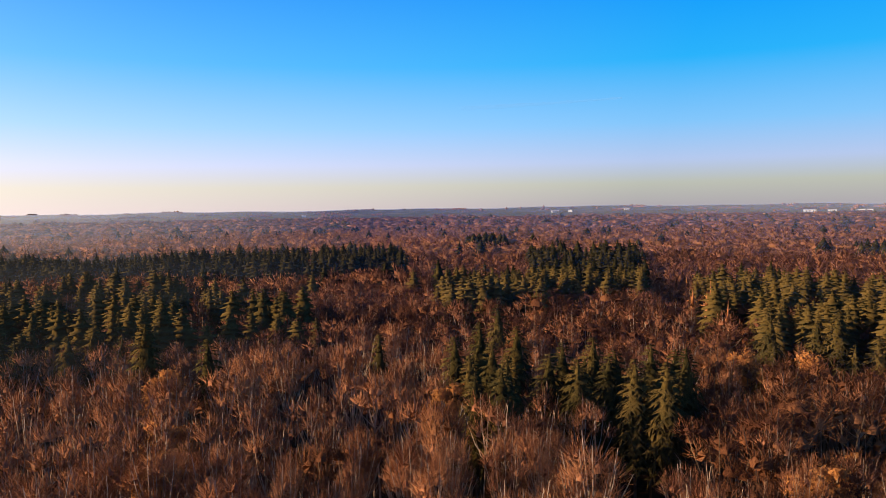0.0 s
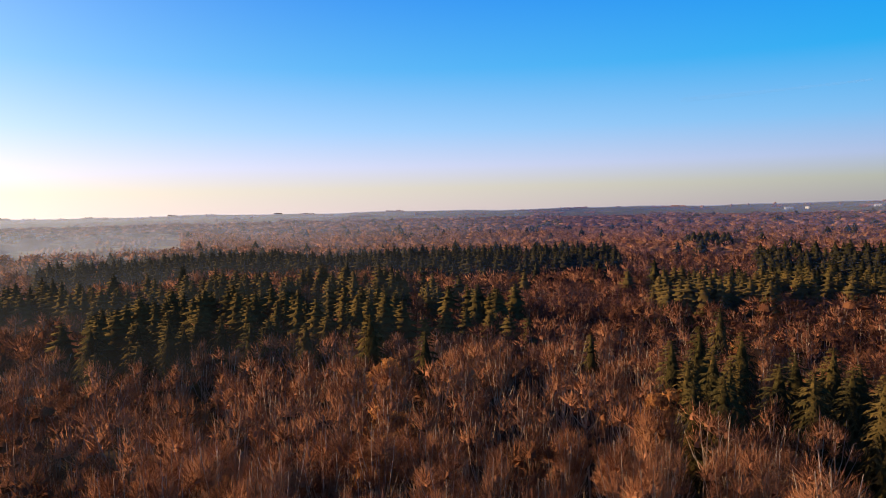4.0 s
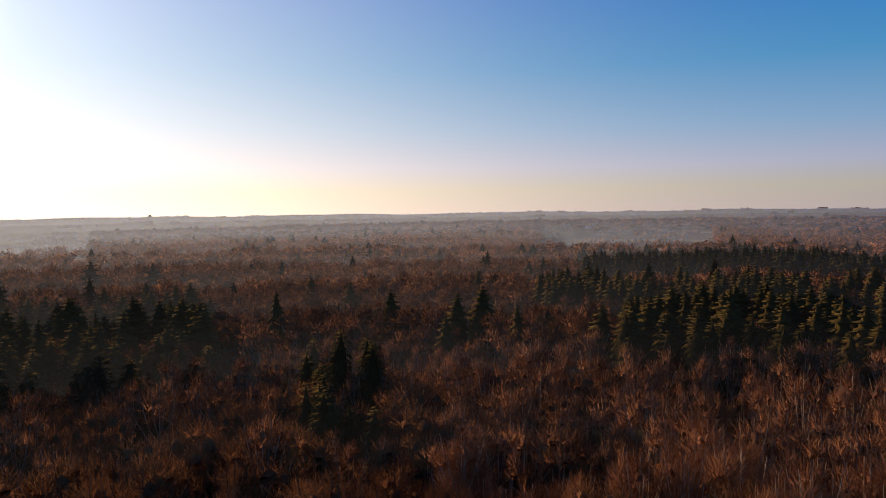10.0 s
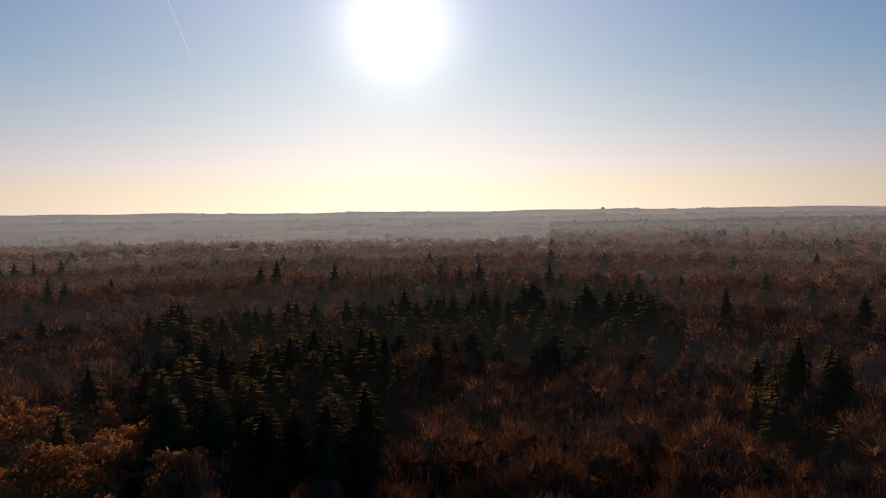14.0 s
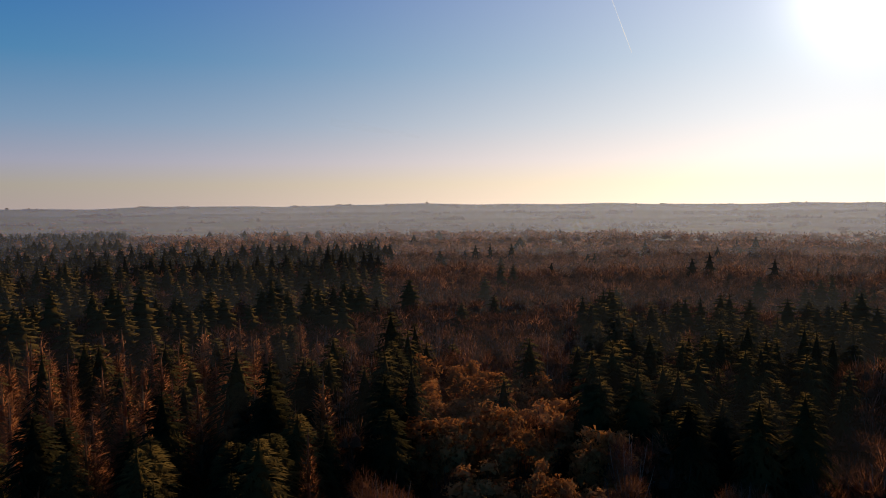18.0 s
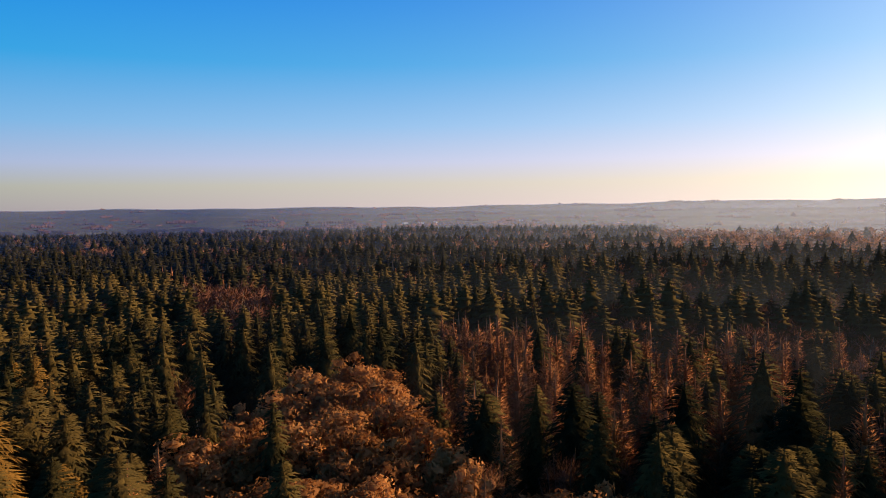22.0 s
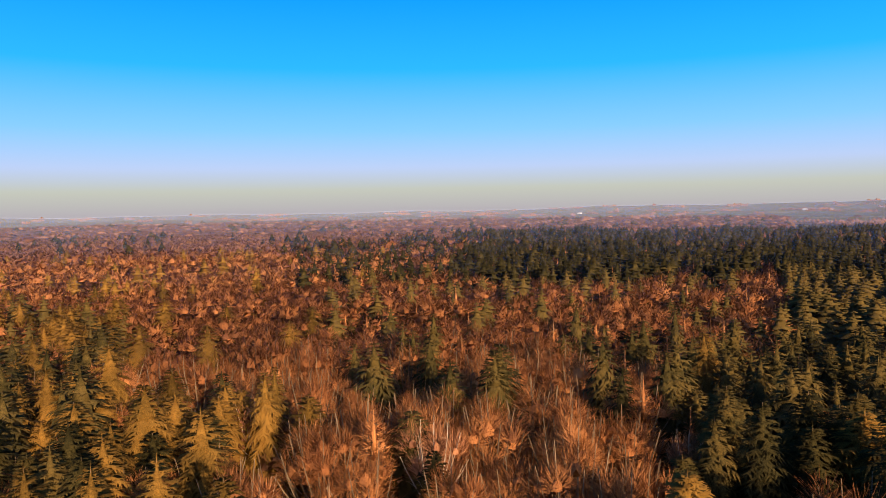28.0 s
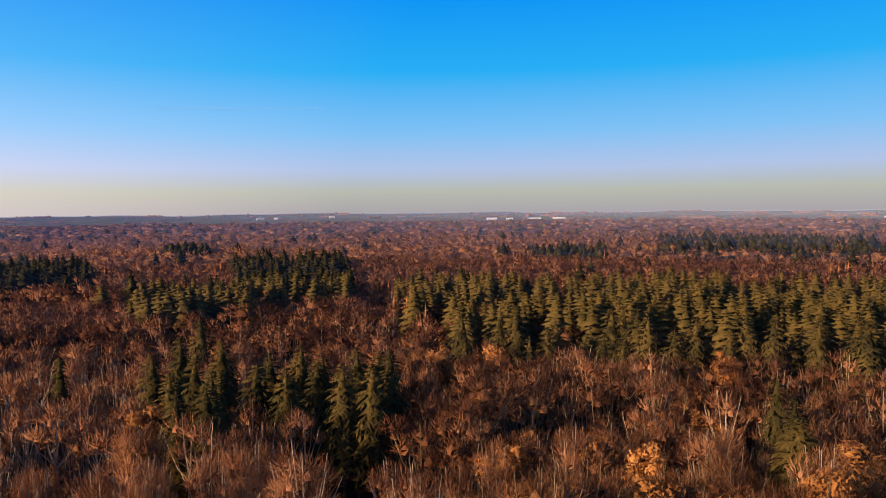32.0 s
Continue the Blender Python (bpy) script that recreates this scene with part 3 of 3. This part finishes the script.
# dense spruce
stand(184, 234, 44, 120, [(SPR, 9), (GOLD, 0.6), (LAR, 0.5), (RUS, 0.6), (BIR, 0.3)])
stand(184, 226, 120, 450, [(SPR, 10), (LAR, 0.5), (BRO, 0.9)])
stand(150, 226, 450, 900, [(SPR, 5), (BRO, 3)])
stand(160, 186, 95, 250, [(SPR, 9), (LAR, 1)])
stand(180, 186.5, 170, 240, [(BIR, 3), (BRO, 1)])
stand(160, 186, 250, 450, [(SPR, 4), (BRO, 3), (LAR, 1)])
stand(180, 187, 104, 125, None, 0.8)
stand(164, 186, 44, 104, [(OAK, 9), (SPR, 0.3)])
stand(170, 179, 100, 112, [(OAK, 1)])
stand(144, 166, 62, 155, [(LAR, 7), (SPR, 2)])
stand(136, 167, 64, 150, [(LAR, 7), (SPR, 2), (BRO, 0.7)])
stand(136, 162, 56, 84, [(SPR, 6), (LAR, 1.5), (BRO, 1)])
stand(150, 166, 44, 70, [(OAK, 4), (LAR, 1)])
stand(131, 160, 155, 420, [(SPR, 4), (BRO, 4)])
stand(126.5, 136, 74, 125, [(SPR, 5), (BRO, 1)], 0.9)
stand(113, 129, 44, 118, [(OAK, 5), (BRO, 2), (SPR, 0.5)])
stand(105, 115, 84, 180, [(SPR, 6), (BRO, 1)])
stand(97, 112, 80, 180, [(SPR, 6), (BRO, 2)])
stand(76.5, 100, 128, 232, [(SPR, 6), (BRO, 2)])
stand(62, 69, 95, 135, [(SPR, 5), (BIR, 1)], 0.9)
# clearings and rides that lie in shade
stand(339.8, 347, 44, 94, None)
stand(12, 13.6, 84, 98, None, 0.9)
stand(6.4, 8.3, 86, 97, None, 0.9)
stand(29.5, 33, 112, 132, None, 0.8)
stand(33.5, 38, 92, 108, None, 0.8)
stand(239, 242, 82, 100, None, 0.85)
stand(191, 197, 74, 90, None, 0.6)
stand(169, 175, 112, 128, None, 0.7)



def kind_at(az, d, r):
    for az0, az1, d0, d1, mix, share, ragged in reversed(STANDS):
        x, y = -math.sin(radians(az)) * d, math.cos(radians(az)) * d
        wa = ragged * (noise.noise((x / 14, y / 14, 3)) * 5 + noise.noise((x / 40, y / 40, 7)) * 4)
        dd = d + wa
        aa = az + math.degrees((noise.noise((x / 14, y / 14, 13)) * 5) * ragged / d)
        if d0 <= dd < d1 and (aa - az0) % 360 < (az1 - az0) % 360.0001 and r.random() < share:
            if mix is None:
                return None
            k = r.random() * sum(w for _, w in mix)
            for name, w in mix:
                k -= w
                if k <= 0:
                    return name
    return None


rng = random.Random(5)
PLANTED = {k: [] for k in KINDS}
SOLO = []


def lone(kind, az, d, h, reach=1.0):
    """One tree that stands out: kind, heading, distance, height."""
    SOLO.append((az, d))
    p = heading(az, d)
    PLANTED[kind].append((d, p.x, p.y, float(land(az, d)), rng.uniform(0, 6.28), h, reach))


lone("spruce", 22.9, 128, 26, 1.25)
lone("spruce", 18.5, 114, 25, 1.1)
lone("spruce", 5.3, 128, 23, 0.9)
lone("spruce", 355.7, 143, 27, 1.1)
lone("spruce", 71.0, 175, 27, 1.0)
for az, d in ((181.2, 196), (182.0, 208), (182.9, 192), (183.6, 204), (184.4, 190), (185.2, 200), (185.9, 212)):
    lone("birch", az, d, 26.5, 1.35)
lone("spruce", 180.7, 104, 26.5, 0.9)
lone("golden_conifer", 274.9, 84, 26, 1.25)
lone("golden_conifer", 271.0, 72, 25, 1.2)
lone("russet_tree", 244.6, 82, 24, 1.9)
lone("larch", 257.7, 70, 25, 1.3)
lone("birch", 252.9, 70, 24, 1.1)
lone("birch", 348.0, 68, 23, 1.3)
lone("broad_tree", 352.1, 190, 25, 2.0)
lone("broad_tree", 346.8, 196, 25, 2.0)
lone("broad_tree", 334.2, 100, 23.5, 1.35)
lone("broad_tree", 335.6, 92, 22, 1.2)
for az, d, h in ((359.2, 112, 25), (358.0, 100, 24), (357.2, 122, 26), (356.2, 106, 25), (355.0, 98, 24.5), (354.2, 118, 26), (357.6, 92, 23),
                 (350.6, 108, 25), (349.4, 98, 24.5), (348.2, 112, 25.5), (347.0, 102, 24.5), (345.0, 96, 25), (343.8, 104, 26), (342.6, 95, 25), (341.2, 108, 25)):
    lone("spruce", az, d, h, 1.1)
for az, d, h in ((179.5, 92, 23), (177.5, 99, 24), (175.8, 93, 24), (174.0, 102, 25), (172.2, 95, 24), (170.4, 88, 22.5), (178.6, 82, 22), (174.8, 84, 22.5), (168.5, 80, 21.5), (182.5, 84, 22), (166.8, 74, 20.5)):
    lone("oak", az, d, h, 1.05)
for az, d, h in ((162.5, 96, 24), (160.3, 108, 25), (157.9, 92, 23.5), (155.4, 104, 24.5), (152.8, 88, 23), (150.6, 98, 24), (148.0, 108, 24.5), (145.5, 94, 23), (143.0, 102, 24)):
    lone("larch", az, d, h, 1.1)


TALL = {"birch": 22.0, "broad_tree": 21.0, "oak": 21.0, "spruce": 25.0, "golden_conifer": 25.0, "larch": 24.5, "russet_tree": 21.0}


THIN = {"birch": 0.05, "broad_tree": 0.08, "oak": 0.15, "spruce": 0.1, "golden_conifer": 0.12, "larch": 0.25, "russet_tree": 0.06}      # share left out


def plant(d0, d1, step, spread):
    """Fill a ring with trees on a shaken grid."""
    n = int(d1 / step) + 1
    solo = [(heading(a, d).x, heading(a, d).y) for a, d in SOLO]
    for i in range(-n, n + 1):
        for j in range(-n, n + 1):
            x, y = (i + rng.uniform(-0.42, 0.42)) * step, (j + rng.uniform(-0.42, 0.42)) * step
            d = math.hypot(x, y)
            if not d0 <= d < d1:
                continue
            az = math.degrees(math.atan2(-x, y)) % 360
            kind = kind_at(az, d, rng)
            if kind is None:
                continue
            if rng.random() < THIN[kind] * (1.0 if d < 150 else 0.6):
                continue
            if d < 180 and any(abs(x - a) < 3.2 and abs(y - b) < 3.2 for a, b in solo):
                continue
            if d < 230 and noise.noise((x / 10, y / 10, 21)) > 0.34 and rng.random() < 0.85:
                continue                     # a gap in the canopy
            grove = 1 + 0.1 * noise.noise((x / 30, y / 30, 1)) + (rng.uniform(-0.18, 0.06) if d < 150 else rng.uniform(-0.12, 0.05))
            if kind == RUS:
                grove *= 1.1
            if kind == LAR and d > 110:
                grove *= 0.92
            PLANTED[kind].append((d, x, y, float(land(az, d)), rng.uniform(0, 6.28), TALL[kind] * grove, spread * rng.uniform(0.78, 1.3) * (1.15 if kind in (SPR, GOLD) else 1.0)))


plant(48, 150, 4.6, 1.0)
plant(150, 300, 5.6, 1.2)
plant(300, 420, 6.6, 1.4)
plant(420, 900, 10.2, 1.95)
plant(900, 1900, 22.0, 3.8)

# ---- build them: the nearest of each kind as things, the rest joined ----
NEAREST = 125
for kind, (maker, wood, leaf, label) in KINDS.items():
    spots = sorted(PLANTED[kind])
    base_h = TALL[kind]
    models = []
    for s in range(6):
        tree = new(kind)
        for part_name, (tri, cen), mat in zip(("trunk", "crown"), maker(100 + s * 7, 0), (wood, leaf)):
            nor = None
            if part_name == "crown":
                tri, nor = rounded(tri, cen, 0.7 if maker in (spruce, larch) else 0.6)
            ob = new(part_name, mesh_object(kind + "_" + part_name, tri.reshape(-1, 3), np.arange(len(tri) * 3).reshape(-1, 3), [mat], normals=nor))
            ob.parent = tree
        tagged(tree, label, "tree", kind.replace("_", " ") + "s of the forest")
        models.append(tree)
    used = set()
    for n, (d, x, y, z, turn, h, reach) in enumerate(spots[:NEAREST]):
        m = n % 6
        s = h / base_h
        pos = Matrix.LocRotScale((x, y, z), Euler((0, 0, turn)), (s * reach, s * reach, s))
        if m not in used:
            used.add(m)
            models[m].matrix_basis = pos
        else:
            t = copy_thing(models[m], Matrix.Identity(4))
            t.matrix_basis = pos
    rest = spots[NEAREST:]
    for lod, (lo, hi) in enumerate(((0, 150), (150, 260), (260, 420), (420, 900), (900, 5000)), 1):
        group = [s for s in rest if lo <= s[0] < hi]
        if not group:
            continue
        vs, ids, ns = [], [], []
        for m in range(6):
            mine = np.array([g[1:] for g in group[m::6]])
            if not len(mine):
                continue
            (w, cw), (l, cl) = maker(300 + m * 11, lod)
            l, nl = rounded(l, cl, (0.6, 0.78, 0.82, 0.88, 0.93, 0.93)[lod])
            w, nw = rounded(w, cw, 0.1) if len(w) else (w, np.zeros((0, 3)))
            tri, nor = np.concatenate([w, l]), np.concatenate([nw, nl])
            slot = np.concatenate([np.zeros(len(w), int), np.ones(len(l), int)])
            c, s_ = np.cos(mine[:, 3]), np.sin(mine[:, 3])
            k = mine[:, 4] / base_h
            kr = k * mine[:, 5]
            P = tri.reshape(-1, 3)
            X = (P[None, :, 0] * c[:, None] - P[None, :, 1] * s_[:, None]) * kr[:, None] + mine[:, 0:1]
            Y = (P[None, :, 0] * s_[:, None] + P[None, :, 1] * c[:, None]) * kr[:, None] + mine[:, 1:2]
            Z = P[None, :, 2] * k[:, None] + mine[:, 2:3]
            vs.append(np.stack([X, Y, Z], -1).reshape(-1, 3))
            ids.append(np.tile(slot, len(mine)))
            ns.append(np.stack([nor[None, :, 0] * c[:, None] - nor[None, :, 1] * s_[:, None], nor[None, :, 0] * s_[:, None] + nor[None, :, 1] * c[:, None], np.repeat(nor[None, :, 2], len(mine), 0)], -1).reshape(-1, 3))
        vs, ids = np.concatenate(vs), np.concatenate(ids)
        ob = new(kind + "_woods", mesh_object(kind + "_woods", vs, np.arange(len(vs)).reshape(-1, 3), [wood, leaf], ids, normals=np.concatenate(ns)))
        tagged(ob, label.split(" in ")[0] + (", massed in the middle distance" if lod < 4 else ", massed far away"), "forest", kind="stuff")

# ---- far land: closed canopy under the distant crowns ----
def wooded(az, d):
    """1 where the far forest stands closed, 0 over open fields."""
    open_ = np.zeros_like(az)
    for a0, a1, d0 in ((88, 112, 640), (112, 152, 690), (152, 226, 900), (37, 50, 560), (84, 88, 640)):
        open_ = np.maximum(open_, ((az >= a0) & (az < a1) & (d >= d0)) * 1.0)
    return 1 - open_


def canopy(az, d):
    a = np.radians(az)
    x, y = -np.sin(a) * d, np.cos(a) * d
    lump = np.sin(x / 7.3 + 2 * np.sin(y / 11)) * np.cos(y / 6.1 + 2 * np.sin(x / 13)) * 1.6 + np.sin(x / 37) * np.cos(y / 41) * 2
    return land(az, d) + np.where(wooded(az, d) > 0.5, 14.5 + lump, -3)


v, f = ring_sheet([230, 250, 270, 290, 310, 335, 360, 390, 420, 450, 490, 530, 580, 640, 700, 780, 860, 950, 1050, 1150, 1300, 1450, 1600, 1750, 1900], 720, canopy)
far_canopy = new("far_canopy", mesh_object("far_canopy", v, f, [TWIG_BROAD]))
tagged(far_canopy, "closed brown twig layer under the distant bare trees", "forest", kind="stuff")


# ---- open fields beyond the woods ----
v, f = ring_sheet([560, 640, 760, 900, 1100, 1300, 1600, 1900, 2100, 2600, 3000, 3400, 3800, 4100, 4300, 4600], 360, lambda az, d: land(az, d) + 0.4)
n = 360
keep = [i for i, q in enumerate(f) if q[0] // n >= 7 or wooded(np.array([float(q[0] % n)]), np.array([(560, 640, 760, 900, 1100, 1300, 1600)[q[0] // n] + 5.0]))[0] < 0.5]
fields = new("fields", mesh_object("fields", v, f[keep], [FIELD], smooth_shade=True))
tagged(fields, "patchwork of green, straw and ploughed fields under far haze", "field", kind="structure")

# hedges and small woods in the open land
hedge_rng = np.random.RandomState(3)
rows_v, rows_n = [], []
for k in range(900):
    az, d = hedge_rng.uniform(0, 360), hedge_rng.uniform(1900, 4100)
    if k % 3 == 0:
        az, d = hedge_rng.uniform(38, 226), hedge_rng.uniform(760, 1900)
        if wooded(np.array([az]), np.array([d]))[0] > 0.5:
            continue
    turn, long_ = hedge_rng.uniform(0, math.pi), hedge_rng.uniform(30, 150)
    o = heading(az, d, float(land(az, d)))
    for m in range(int(long_ / 9)):
        s = (m - long_ / 18) * 9
        c = np.array((o.x + math.cos(turn) * s, o.y + math.sin(turn) * s, o.z - 1))
        h, w = hedge_rng.uniform(6, 14), hedge_rng.uniform(4, 8)
        ring = [c + (w * math.cos(a), w * math.sin(a), h * 0.45) for a in (0.3, 1.6, 2.8, 4.1, 5.2)]
        tip = c + (hedge_rng.normal(), hedge_rng.normal(), h)
        for p, q in zip(ring, ring[1:] + ring[:1]):
            rows_v.append(np.stack([p, q, tip]))
            rows_v.append(np.stack([p, c + (q - c) * (0.8, 0.8, 0), q]))
tri, nor = np.array(rows_v), None
hedges = new("hedges", mesh_object("hedges", tri.reshape(-1, 3), np.arange(len(tri) * 3).reshape(-1, 3), [TWIG_BROAD]))
tagged(hedges, "brown hedges and small bare woods between the far fields", "hedge", kind="stuff")


# ---- far farms and halls ----
def hall(az, d, long_, wide, high, turn, walls, roof):
    """A low building with a gabled roof and dark gates."""
    top = new("building")
    z = float(land(az, d))

    def piece(name, boxes, mat):
        bm = bmesh.new()
        for cx, cy, cz, sx, sy, sz in boxes:
            bmesh.ops.create_cube(bm, size=1, matrix=Matrix.Translation((cx, cy, cz)) @ Matrix.Diagonal((sx, sy, sz, 1)))
        me = bpy.data.meshes.new(name)
        bm.to_mesh(me)
        bm.free()
        me.materials.append(mat)
        ob = new(name, me)
        ob.parent = top

    piece("wall", [(0, 0, high / 2 - 0.5, long_, wide, high + 1)], walls)
    e = high * 0.35
    a, c = long_ / 2 + 0.6, wide / 2 + 0.6
    rv = [(-a, -c, high), (a, -c, high), (a, c, high), (-a, c, high), (-a, 0, high + e), (a, 0, high + e)]
    me = bpy.data.meshes.new("roof")
    me.from_pydata(rv, [], [(0, 1, 5, 4), (2, 3, 4, 5), (0, 4, 3), (1, 2, 5), (3, 2, 1, 0)])
    me.materials.append(roof)
    ob = new("roof", me)
    ob.parent = top
    for k in range(3):
        piece("gate", [((k - 1) * long_ * 0.28, -wide / 2 - 0.1, high * 0.33, long_ * 0.08, 0.4, high * 0.66), ], GATE_DARK)
    top.matrix_basis = Matrix.LocRotScale(heading(az, d, z), Euler((0, 0, radians(az + turn))), None)
    tagged(top, "long low white building with a pale roof among far fields", "building", "far buildings")


for az, d, long_, high, turn in ((351.1, 2900, 46, 11, 10), (349.9, 2950, 24, 9, -20), (345.6, 3100, 40, 10, 5), (332.9, 2600, 62, 9, 0), (331.5, 2650, 40, 8, 5), (329.6, 2700, 90, 8, 0),
                                 (327.6, 2720, 80, 8, 0), (334.6, 2650, 30, 7, 12), (49.2, 1750, 30, 9, 15), (46.2, 1700, 26, 10, -15), (11.0, 2700, 24, 9, 0), (168.5, 1950, 34, 9, 10), (167.4, 2000, 20, 8, -10),
                                 (169.8, 2050, 22, 7, 30), (295.4, 2500, 40, 8, 0), (305.0, 2600, 22, 7, 0), (241.0, 2900, 24, 9, 20), (223.4, 2950, 30, 9, 0), (225.0, 3000, 22, 8, -20), (160.5, 2100, 26, 8, 0)):
    hall(az, d, long_ * 0.6, 14, high * 0.7, turn, WHITE_WALL, ROOF_GREY)


# ---- vapour in the high sky ----
def streak(az0, el0, az1, el1, wide, dense, label, name, glow=0.0):
    """A thin ribbon of vapour, ragged along its edge, between two directions far up."""
    d = 4600
    pts = [heading(az0 + (az1 - az0) * k / 24, d * math.cos(radians(el0 + (el1 - el0) * k / 24)), EYE_Z + d * math.sin(radians(el0 + (el1 - el0) * k / 24))) for k in range(25)]
    way = (pts[-1] - pts[0]).normalized()
    side = way.cross(pts[0].normalized())
    r = random.Random(int(az0 * 10))
    v = []
    for k, p in enumerate(pts):
        w = wide * (0.35 + 0.65 * (1 - k / 24)) * r.uniform(0.7, 1.3)
        deep = -pts[0].normalized() * w * 0.4
        v += [p + side * w, p + deep, p - side * w]
    f = [(3 * k + j, 3 * k + j + 1, 3 * k + 4 + j, 3 * k + 3 + j) for k in range(24) for j in range(2)]
    m = bpy.data.materials.new("vapour")
    m.use_nodes = True
    n, l = m.node_tree.nodes, m.node_tree.links
    n.remove(n["Principled BSDF"])
    clear, a, c = (n.new("ShaderNodeBsdf" + k) for k in ("Transparent", "Translucent", "Diffuse"))
    s, mix = n.new("ShaderNodeMixShader"), n.new("ShaderNodeMixShader")
    if glow:                                      # own glow stands in for sunlight scattered forward by its ice
        a = n.new("ShaderNodeEmission")
        a.inputs["Color"].default_value, a.inputs["Strength"].default_value = (1.0, 0.97, 0.93, 1), glow
    l.new(a.outputs[0], s.inputs[1])
    l.new(c.outputs[0], s.inputs[2])
    geo, tex, mul = n.new("ShaderNodeNewGeometry"), n.new("ShaderNodeTexNoise"), n.new("ShaderNodeMath")
    tex.inputs["Scale"].default_value = 0.004
    l.new(geo.outputs["Position"], tex.inputs["Vector"])
    mul.operation = "MULTIPLY"
    l.new(tex.outputs[0], mul.inputs[0])
    mul.inputs[1].default_value = dense * 2
    l.new(mul.outputs[0], mix.inputs[0])
    l.new(clear.outputs[0], mix.inputs[1])
    l.new(s.outputs[0], mix.inputs[2])
    l.new(mix.outputs[0], n["Material Output"].inputs[0])
    tagged(new(name, mesh_object(name, v, f, [m], smooth_shade=True)), label, "cloud", kind="structure")


streak(113.9, 17.5, 111.5, 11.3, 4.2, 0.8, "thin white vapour trail of an aircraft in the sky", "contrail", 1.8)
streak(358.5, 7.8, 346.0, 8.2, 16.0, 0.06, "faint pale wisp of high cloud in the blue sky", "wisp_of_cloud")
streak(135.0, 6.6, 128.0, 5.4, 30.0, 0.03, "faint pale wisp of high cloud in the blue sky", "wisp_of_cloud")

# ---- sheets standing in for mist, distance haze and sun glare, thicker farther out ----
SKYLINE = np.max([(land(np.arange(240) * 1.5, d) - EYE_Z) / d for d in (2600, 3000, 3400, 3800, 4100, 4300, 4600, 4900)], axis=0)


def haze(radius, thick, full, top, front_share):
    """A milky sheet round the place, put there for haze and sun glare; light comes through it from behind."""
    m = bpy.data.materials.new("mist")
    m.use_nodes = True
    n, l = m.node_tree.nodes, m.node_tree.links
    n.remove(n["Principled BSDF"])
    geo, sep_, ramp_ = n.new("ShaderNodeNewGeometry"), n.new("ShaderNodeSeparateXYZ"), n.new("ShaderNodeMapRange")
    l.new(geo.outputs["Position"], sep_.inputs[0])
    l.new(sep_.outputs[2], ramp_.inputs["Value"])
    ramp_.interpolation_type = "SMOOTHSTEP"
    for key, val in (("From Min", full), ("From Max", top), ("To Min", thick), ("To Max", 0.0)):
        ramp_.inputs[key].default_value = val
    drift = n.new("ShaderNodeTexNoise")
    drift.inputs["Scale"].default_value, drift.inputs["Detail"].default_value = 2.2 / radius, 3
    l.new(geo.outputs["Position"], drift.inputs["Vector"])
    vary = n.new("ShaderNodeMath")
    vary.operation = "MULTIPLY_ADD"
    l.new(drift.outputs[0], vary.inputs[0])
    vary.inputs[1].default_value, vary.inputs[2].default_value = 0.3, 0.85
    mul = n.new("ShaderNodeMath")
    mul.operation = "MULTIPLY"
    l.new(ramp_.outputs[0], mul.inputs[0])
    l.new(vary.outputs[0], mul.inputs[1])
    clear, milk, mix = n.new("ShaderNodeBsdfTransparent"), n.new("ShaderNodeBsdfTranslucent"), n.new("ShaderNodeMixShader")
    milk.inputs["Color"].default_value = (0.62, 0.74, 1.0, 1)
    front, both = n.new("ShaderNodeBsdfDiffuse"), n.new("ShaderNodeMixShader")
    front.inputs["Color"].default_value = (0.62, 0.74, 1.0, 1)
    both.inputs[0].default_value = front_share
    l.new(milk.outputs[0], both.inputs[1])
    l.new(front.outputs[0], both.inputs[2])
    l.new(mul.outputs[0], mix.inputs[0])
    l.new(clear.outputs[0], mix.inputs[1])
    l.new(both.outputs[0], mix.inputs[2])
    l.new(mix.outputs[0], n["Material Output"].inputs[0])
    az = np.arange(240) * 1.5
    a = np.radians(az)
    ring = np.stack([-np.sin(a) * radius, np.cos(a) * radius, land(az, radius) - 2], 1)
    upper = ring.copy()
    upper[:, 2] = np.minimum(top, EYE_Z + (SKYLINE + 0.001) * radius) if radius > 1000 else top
    j = np.arange(240)
    k = (j + 1) % 240
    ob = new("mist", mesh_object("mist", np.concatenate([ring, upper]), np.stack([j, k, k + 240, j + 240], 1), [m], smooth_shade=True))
    tagged(ob, "thin pale sheet standing in for mist, distance haze and sun glare", "mist", kind="stuff")


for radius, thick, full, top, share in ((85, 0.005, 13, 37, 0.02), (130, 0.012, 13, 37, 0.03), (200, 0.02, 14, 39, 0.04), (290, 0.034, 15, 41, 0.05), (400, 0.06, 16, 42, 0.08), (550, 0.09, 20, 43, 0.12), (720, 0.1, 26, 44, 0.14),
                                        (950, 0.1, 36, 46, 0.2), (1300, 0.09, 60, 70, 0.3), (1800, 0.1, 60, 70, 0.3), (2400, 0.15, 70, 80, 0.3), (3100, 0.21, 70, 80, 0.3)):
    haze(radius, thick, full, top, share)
